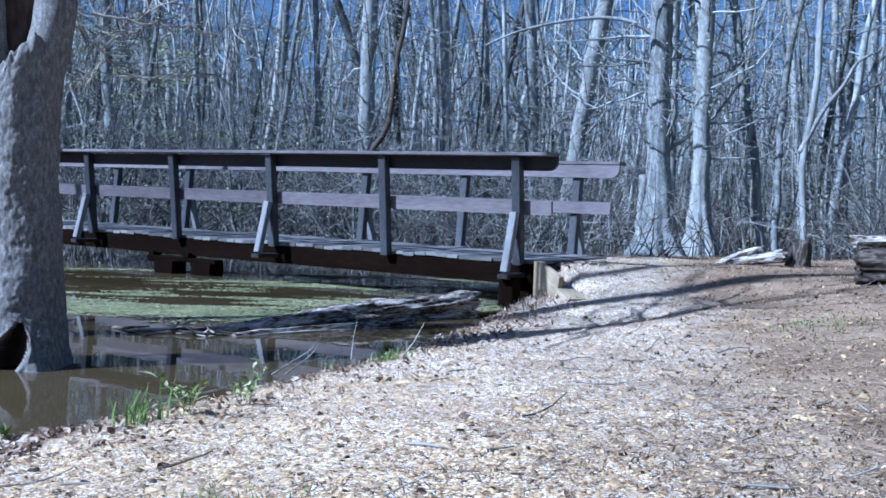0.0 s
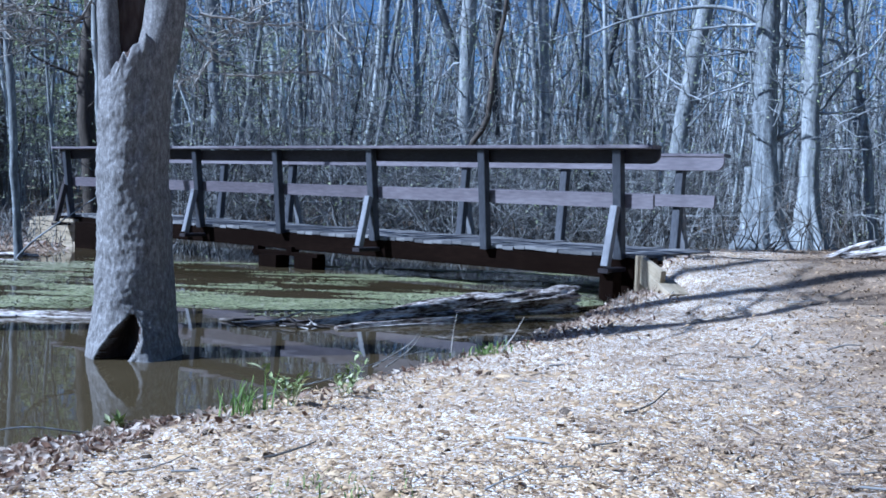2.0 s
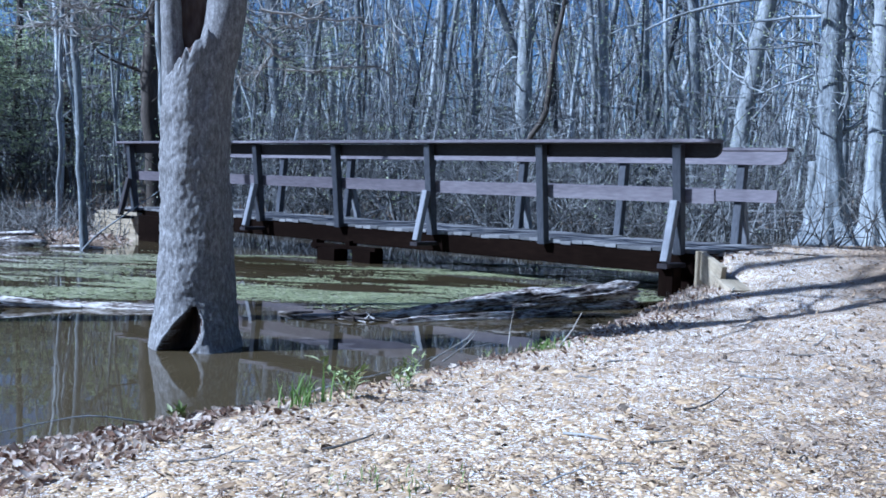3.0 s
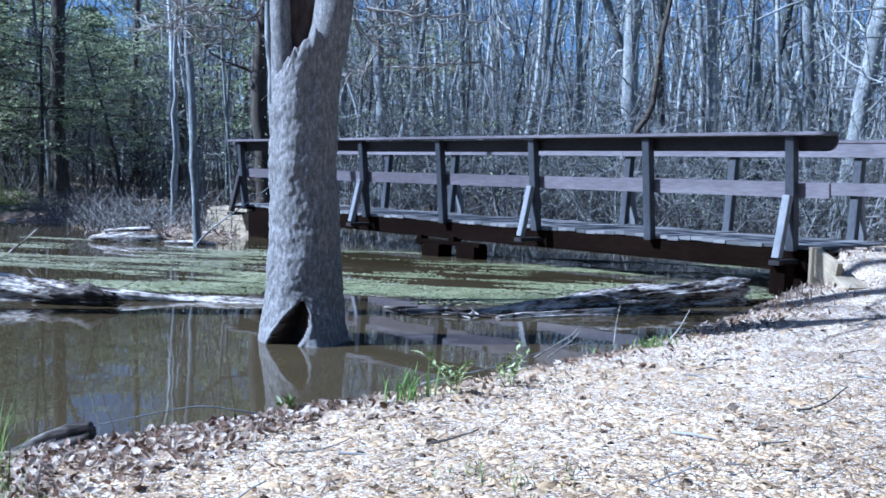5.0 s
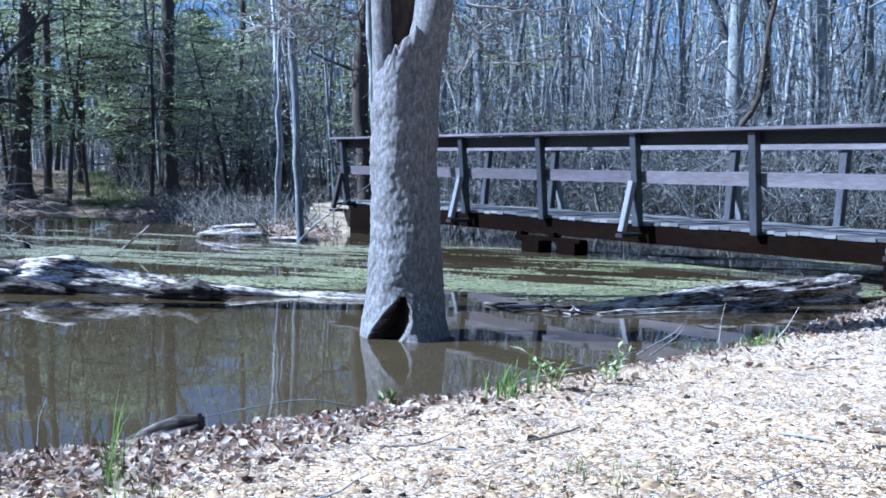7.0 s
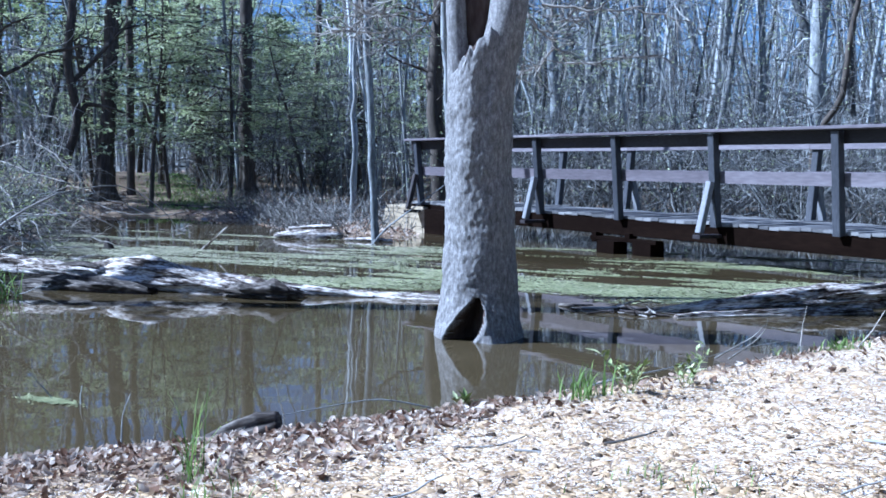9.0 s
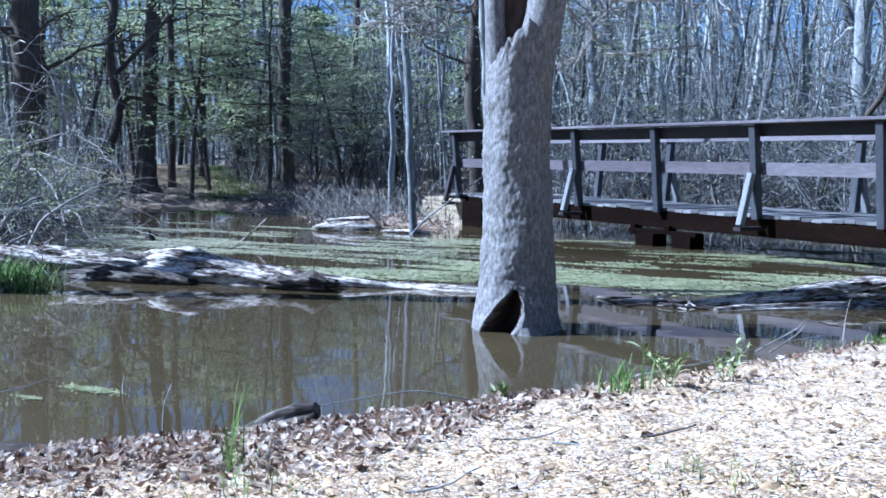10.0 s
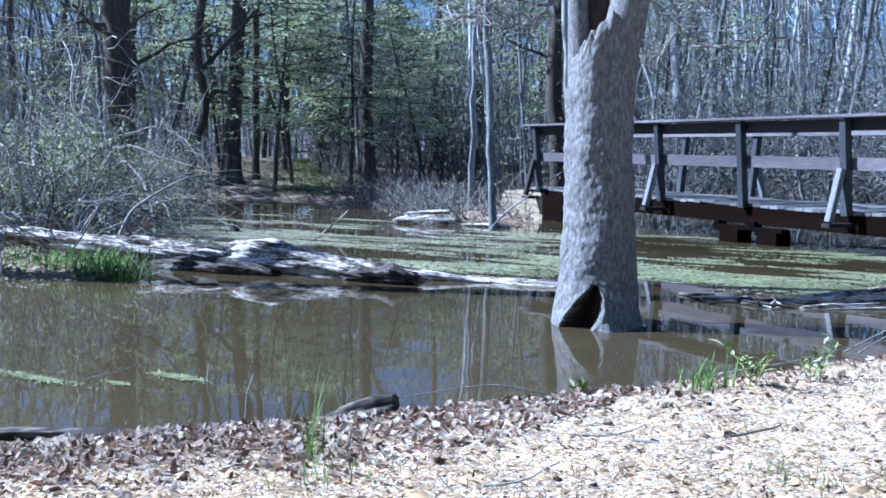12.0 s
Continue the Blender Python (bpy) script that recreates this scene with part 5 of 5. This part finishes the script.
def build_bank_brush():
    """Tangled vines and shrubs on the bank beside the fallen log."""
    rng = np.random.default_rng(41)
    s, pale, g = Soup(), Soup(), []

    def spot():
        while True:
            x, y = rng.uniform(-14.5, -7.4), rng.uniform(6.2, 13.5)
            z, s1, s2 = (float(q[0]) for q in land(np.array([x]), np.array([y])))
            if s2 > 0.1:
                return x, y, z

    for _ in range(560):
        x, y, z = spot()
        h = rng.uniform(0.8, 2.2)
        a = rng.uniform(0, 2 * math.pi)
        line = wander((x, y, z), (0.5 * math.cos(a), 0.5 * math.sin(a), 1), h, 9, 0.2, rng, -0.09)
        line[:, 2] = np.maximum(line[:, 2], 0.02)
        s.tube(line, np.linspace(0.011, 0.003, 10), 4)
        for _ in range(4):
            j = rng.integers(3, 9)
            t = wander(line[j], rng.standard_normal(3) + (0, 0, 0.3), h * rng.uniform(0.2, 0.5), 5, 0.25, rng, -0.03)
            s.tube(t, np.linspace(0.005, 0.0015, 6), 3)
            if rng.uniform() < 0.28:
                g.extend(t[2:])
    tagged(new("bank_brush", s.mesh("bank_brush", THICKET)), "tangle of bare arching stems on the bank", "brush", kind="stuff")
    # old bleached vines that rise and fall over in loops
    for _ in range(260):
        x, y, z = spot()
        a = rng.uniform(0, 2 * math.pi)
        line = wander((x, y, z), (0.6 * math.cos(a), 0.6 * math.sin(a), 1), rng.uniform(1.8, 4.2), 16, 0.17, rng, -0.13)
        line[:, 2] = np.maximum(line[:, 2], 0.03)
        r = rng.uniform(0.006, 0.014)
        pale.tube(line, np.linspace(r, r * 0.4, 17), 5)
        for _ in range(5):
            t = wander(line[rng.integers(5, 16)], rng.standard_normal(3) * (1, 1, 0.5) - (0, 0, 0.3), rng.uniform(0.3, 0.9), 6, 0.25, rng, -0.1)
            t[:, 2] = np.maximum(t[:, 2], 0.03)
            pale.tube(t, np.linspace(r * 0.5, r * 0.2, 7), 4)
    # vines hanging about the large dark trunk behind
    for _ in range(46):
        b = rng.uniform(0, 2 * math.pi)
        line = wander((-16.4 + 0.8 * math.cos(b), 14.5 + 0.8 * math.sin(b), rng.uniform(1.2, 3.6)), rng.standard_normal(3) * (1, 1, 0.4), rng.uniform(0.8, 2.2), 10, 0.3, rng, -0.08)
        pale.tube(line, np.linspace(0.012, 0.004, 11), 4)
    tagged(new("bank_vines", pale.mesh("bank_vines", PALE_STEM)), "bleached dead vines looping over the bank", "vines", kind="stuff")
    g = np.array(g)
    g = np.vstack([g + rng.normal(0, 0.07, g.shape) for _ in range(7)])
    g = g[g[:, 2] < 1.7 + 0.35 * np.sin(g[:, 0] * 2.3) * np.cos(g[:, 1] * 1.7)]
    k = len(g)
    l = rng.uniform(0.03, 0.06, k)
    scatter("brush_leaves", LEAF_V, LEAF_F, g, np.stack([l * 0.6, l, l], 1), np.stack([rng.normal(0.2, 0.6, k), rng.normal(0, 0.5, k), rng.uniform(0, 6.28, k)], 1),
            BRUSH_LEAF, "small green leaves on the bank brush", "leaves")


def understory(x, y, height, spread, label, seed, leaf_count=4200):
    """A small tree with flat sprays of young leaves."""
    rng = np.random.default_rng(seed)
    z = land_z(x, y)
    root = thing("understory_tree", Matrix.Translation((x, y, z)), label, "tree")
    line = wander((0, 0, -0.1), (rng.normal(0, 0.08), rng.normal(0, 0.08), 1), height, 10, 0.06, rng)
    t = Soup()
    t.tube(line, np.linspace(0.06, 0.015, 11), 8)
    tips = []
    for _ in range(15):
        j = rng.integers(3, 10)
        a = rng.uniform(0, 2 * math.pi)
        b = wander(line[j], (math.cos(a), math.sin(a), rng.uniform(-0.12, 0.18)), spread * rng.uniform(0.5, 1.0), 7, 0.09, rng)
        t.tube(b, np.linspace(0.018, 0.005, 8), 4)
        for _ in range(5):
            c = wander(b[rng.integers(2, 7)], (rng.normal(), rng.normal(), 0.0), spread * 0.35, 4, 0.12, rng)
            t.tube(c, np.linspace(0.006, 0.002, 5), 3)
            tips.extend(c[1:])
    part("trunk", t.mesh("trunk", BARK_DARK), root)
    tips = np.array(tips)
    p = tips[rng.integers(0, len(tips), leaf_count)] + rng.normal(0, 1, (leaf_count, 3)) * (0.16, 0.16, 0.025)
    l = rng.uniform(0.06, 0.14, leaf_count)
    ob = scatter("leaves", LEAF_V, LEAF_F, p, np.stack([l * 0.6, l, l], 1), np.stack([rng.normal(0, 0.3, leaf_count), rng.normal(0, 0.3, leaf_count), rng.uniform(0, 6.28, leaf_count)], 1),
                 GREEN, "flat sprays of light green young leaves", "")
    del ob["kind"]
    ob.parent = root


build_litter()
build_duckweed()
build_bank_brush()
for i, (x, y, h, w) in enumerate(((-17.7, 26.7, 4.6, 2.8), (-18.6, 24.9, 6.2, 2.3), (-20.4, 24.7, 7.0, 3.2), (-20.1, 28.7, 5.2, 3.0), (-18.9, 24.3, 6.5, 2.8), (-22.7, 24.0, 6.5, 2.8), (-20.0, 26.5, 7.0, 3.0), (-8.8, 32.8, 6.5, 2.5), (-25.5, 20.0, 6.5, 3.0), (-15.2, 27.5, 5.0, 2.6), (-20.3, 31.5, 5.4, 3.0), (-15.1, 20.6, 4.8, 2.6), (-17.6, 21.4, 5.4, 2.6), (-13.7, 21.8, 4.9, 2.4), (-16.2, 19.0, 5.0, 2.4))):
    understory(x, y, h, w, "small understory tree with flat sprays of light green leaves", 60 + i, 4200 if math.hypot(x, y) > 28 else 2000)


def evergreen(x, y, height, low, spread, seed, count=3800):
    """A tall tree with a ragged leafy crown that begins above a bare trunk."""
    rng = np.random.default_rng(seed)
    root = thing("evergreen_tree", Matrix.Translation((x, y, land_z(x, y))), "tall dark evergreen tree with a ragged green crown", "tree")
    line = wander((0, 0, -0.1), (rng.normal(0, 0.04), rng.normal(0, 0.04), 1), height, 12, 0.03, rng)
    t = Soup()
    t.tube(line, np.linspace(0.16, 0.03, 13), 9)
    tips = []
    for _ in range(46):
        k = rng.uniform(low / height, 1.0) * 12
        j = min(int(k), 11)
        a = rng.uniform(0, 2 * math.pi)
        reach = spread * (1.15 - (k / 12 - low / height) / (1 - low / height)) * rng.uniform(0.6, 1.0)
        b = wander(line[j] + (line[j + 1] - line[j]) * (k - j), (math.cos(a), math.sin(a), rng.uniform(-0.15, 0.3)), reach, 6, 0.12, rng)
        t.tube(b, np.linspace(0.03, 0.008, 7), 4)
        tips.extend(b[2:])
    part("trunk", t.mesh("trunk", BARK_DARK), root)
    tips = np.array(tips)
    p = tips[rng.integers(0, len(tips), count)] + rng.normal(0, 1, (count, 3)) * (0.32, 0.32, 0.14)
    l = rng.uniform(0.12, 0.3, count) * (1.5 if spread > 3.5 else 1) * (3800 / count) ** 0.5
    ob = scatter("crown", LEAF_V, LEAF_F, p, np.stack([l * 0.55, l, l], 1), np.stack([rng.normal(0, 0.5, count), rng.normal(0, 0.5, count), rng.uniform(0, 6.28, count)], 1),
                 DARK_GREEN, "dark green leaves", "")
    del ob["kind"]
    ob.parent = root


# the last three stand out of view, added to shade the far bank
for i, (yaw, r, h, low, w) in enumerate(((25, 44, 15, 6, 3.2), (29, 40, 14, 5.5, 3.0), (43, 38, 14, 4.5, 3.2), (48, 42, 15, 5, 3.4),
                                          (54, 40, 15, 4, 3.4), (34, 52, 8, 2, 3.0), (22, 56, 20, 3, 4.5), (25.5, 62, 21, 2, 5), (28.5, 55, 20, 2, 4.5), (30, 64, 17, 1, 4.0), (34, 60, 9, 1, 4.5), (37.5, 57, 16, 1, 4.0), (41, 60, 12, 1.5, 5), (45, 54, 20, 1.5, 5),
                                          (48.5, 58, 21, 1.5, 5), (52, 54, 20, 1.5, 5), (56, 58, 20, 1.5, 5), (60, 56, 20, 1.5, 5), (19, 66, 16, 1.5, 5), (58.2, 29.4, 14, 6, 2.8), (57.2, 31.5, 14, 6, 2.8), (60.8, 27.5, 14, 6.5, 2.8))):
    evergreen(-math.sin(radians(yaw)) * r, math.cos(radians(yaw)) * r, h, low, w, 90 + i)

# evergreens out of view, added behind and beside the path to cut sky light
rng = np.random.default_rng(55)
for i in range(50):
    if i < 26:
        yaw, r, h = 142 + 176 * i / 25 + rng.uniform(-2, 2), rng.uniform(15, 24), rng.uniform(12, 16)
    elif i < 40:
        yaw, r, h = 146 + 168 * (i - 26) / 13 + rng.uniform(-4, 4), rng.uniform(28, 38), rng.uniform(14, 18)
    else:
        yaw, r, h = 68 + 70 * (i - 40) / 9 + rng.uniform(-2, 2), rng.uniform(36, 44), rng.uniform(10, 13)
    evergreen(-math.sin(radians(yaw)) * r, math.cos(radians(yaw)) * r, h, 1.5, 4.2, 200 + i, 1400)

# low green cover and leaves on the near end of the far bank
rng = np.random.default_rng(71)
k = 9000
gx, gy = rng.uniform(-10.5, -6.4, k), rng.uniform(4.6, 6.9, k)
gz, s1, s2 = land(gx, gy)
thick = np.clip(0.55 + 0.6 * ripple(gx * 1.5, gy * 1.5), 0, 1)
for pick, mat, name, label, lift in ((rng.uniform(0, 1, k) < 0.45 * thick, BRUSH_LEAF, "ground_cover", "low green leaves on the bank by the fallen log", 0.05), (rng.uniform(0, 1, k) < 0.6, LEAF, "dead_leaves", "dead leaves on the bank by the fallen log", 0.015)):
    pick &= s2 > 0.0
    n = int(pick.sum())
    l = rng.uniform(0.03, 0.07, n)
    scatter(name, LEAF_V, LEAF_F, np.stack([gx[pick], gy[pick], gz[pick] + rng.uniform(0, lift, n)], 1), np.stack([l * 0.6, l, l], 1),
            np.stack([rng.normal(0, 0.5, n), rng.normal(0, 0.5, n), rng.uniform(0, 6.28, n)], 1), mat, label, "leaves")

# grass beside the far trail
rng = np.random.default_rng(77)
k = 5200
u, w = rng.uniform(24, 40, k), rng.normal(1.9, 0.7, k)
gx, gy = -u * 0.666 + w * 0.745, u * 0.745 + w * 0.666
gz = land(gx, gy)[0]
ok = gz > 0.0
h = rng.uniform(0.03, 0.09, k)
scatter("trail_grass", BLADE, BLADE_F, np.stack([gx, gy, gz], 1)[ok], np.stack([0.02 + 0 * h, h, h], 1)[ok], np.stack([0 * h, 0 * h, rng.uniform(0, 6.28, k)], 1)[ok],
        GRASS, "low green grass beside the far trail", "grass")

# scattered young leaves on the twigs of the woods
k = 46000
yaw = np.radians(rng.uniform(-33, 30, k // 46))
r = rng.uniform(19, 44, k // 46)
hub = np.stack([-np.sin(yaw) * r, np.cos(yaw) * r, rng.uniform(0.6, 7.5, k // 46)], 1)
at = np.repeat(hub, 46, 0) + rng.normal(0, 1, (len(hub) * 46, 3)) * (0.7, 0.7, 0.35)
k = len(at)
l = rng.uniform(0.03, 0.075, k)
scatter("budding_leaves", LEAF_V, LEAF_F, at, np.stack([l * 0.6, l, l], 1), np.stack([rng.normal(0, 0.5, k), rng.normal(0, 0.5, k), rng.uniform(0, 6.28, k)], 1),
        GREEN, "first small green leaves on twigs in the woods", "leaves")

# litter on the far bank
k = 34000
yaw, r = np.radians(rng.uniform(20, 60, k)), rng.uniform(5.5, 30, k)
gx, gy = -np.sin(yaw) * r, np.cos(yaw) * r
gz, s1, s2 = land(gx, gy)
ok = (s2 > 0.0) & ((np.abs(gy + 1.12 * gx - 1) > 0.9) | (r < 23))
l = rng.uniform(0.06, 0.14, k) * np.clip(r / 18, 0.45, 1)
scatter("far_litter", LEAF_V, LEAF_F, np.stack([gx, gy, gz + 0.01], 1)[ok], np.stack([l * 0.7, l, l], 1)[ok], np.stack([rng.normal(0, 0.4, k), rng.normal(0, 0.4, k), rng.uniform(0, 6.28, k)], 1)[ok],
        LEAF, "dead leaves strewn over the far bank", "leaves")
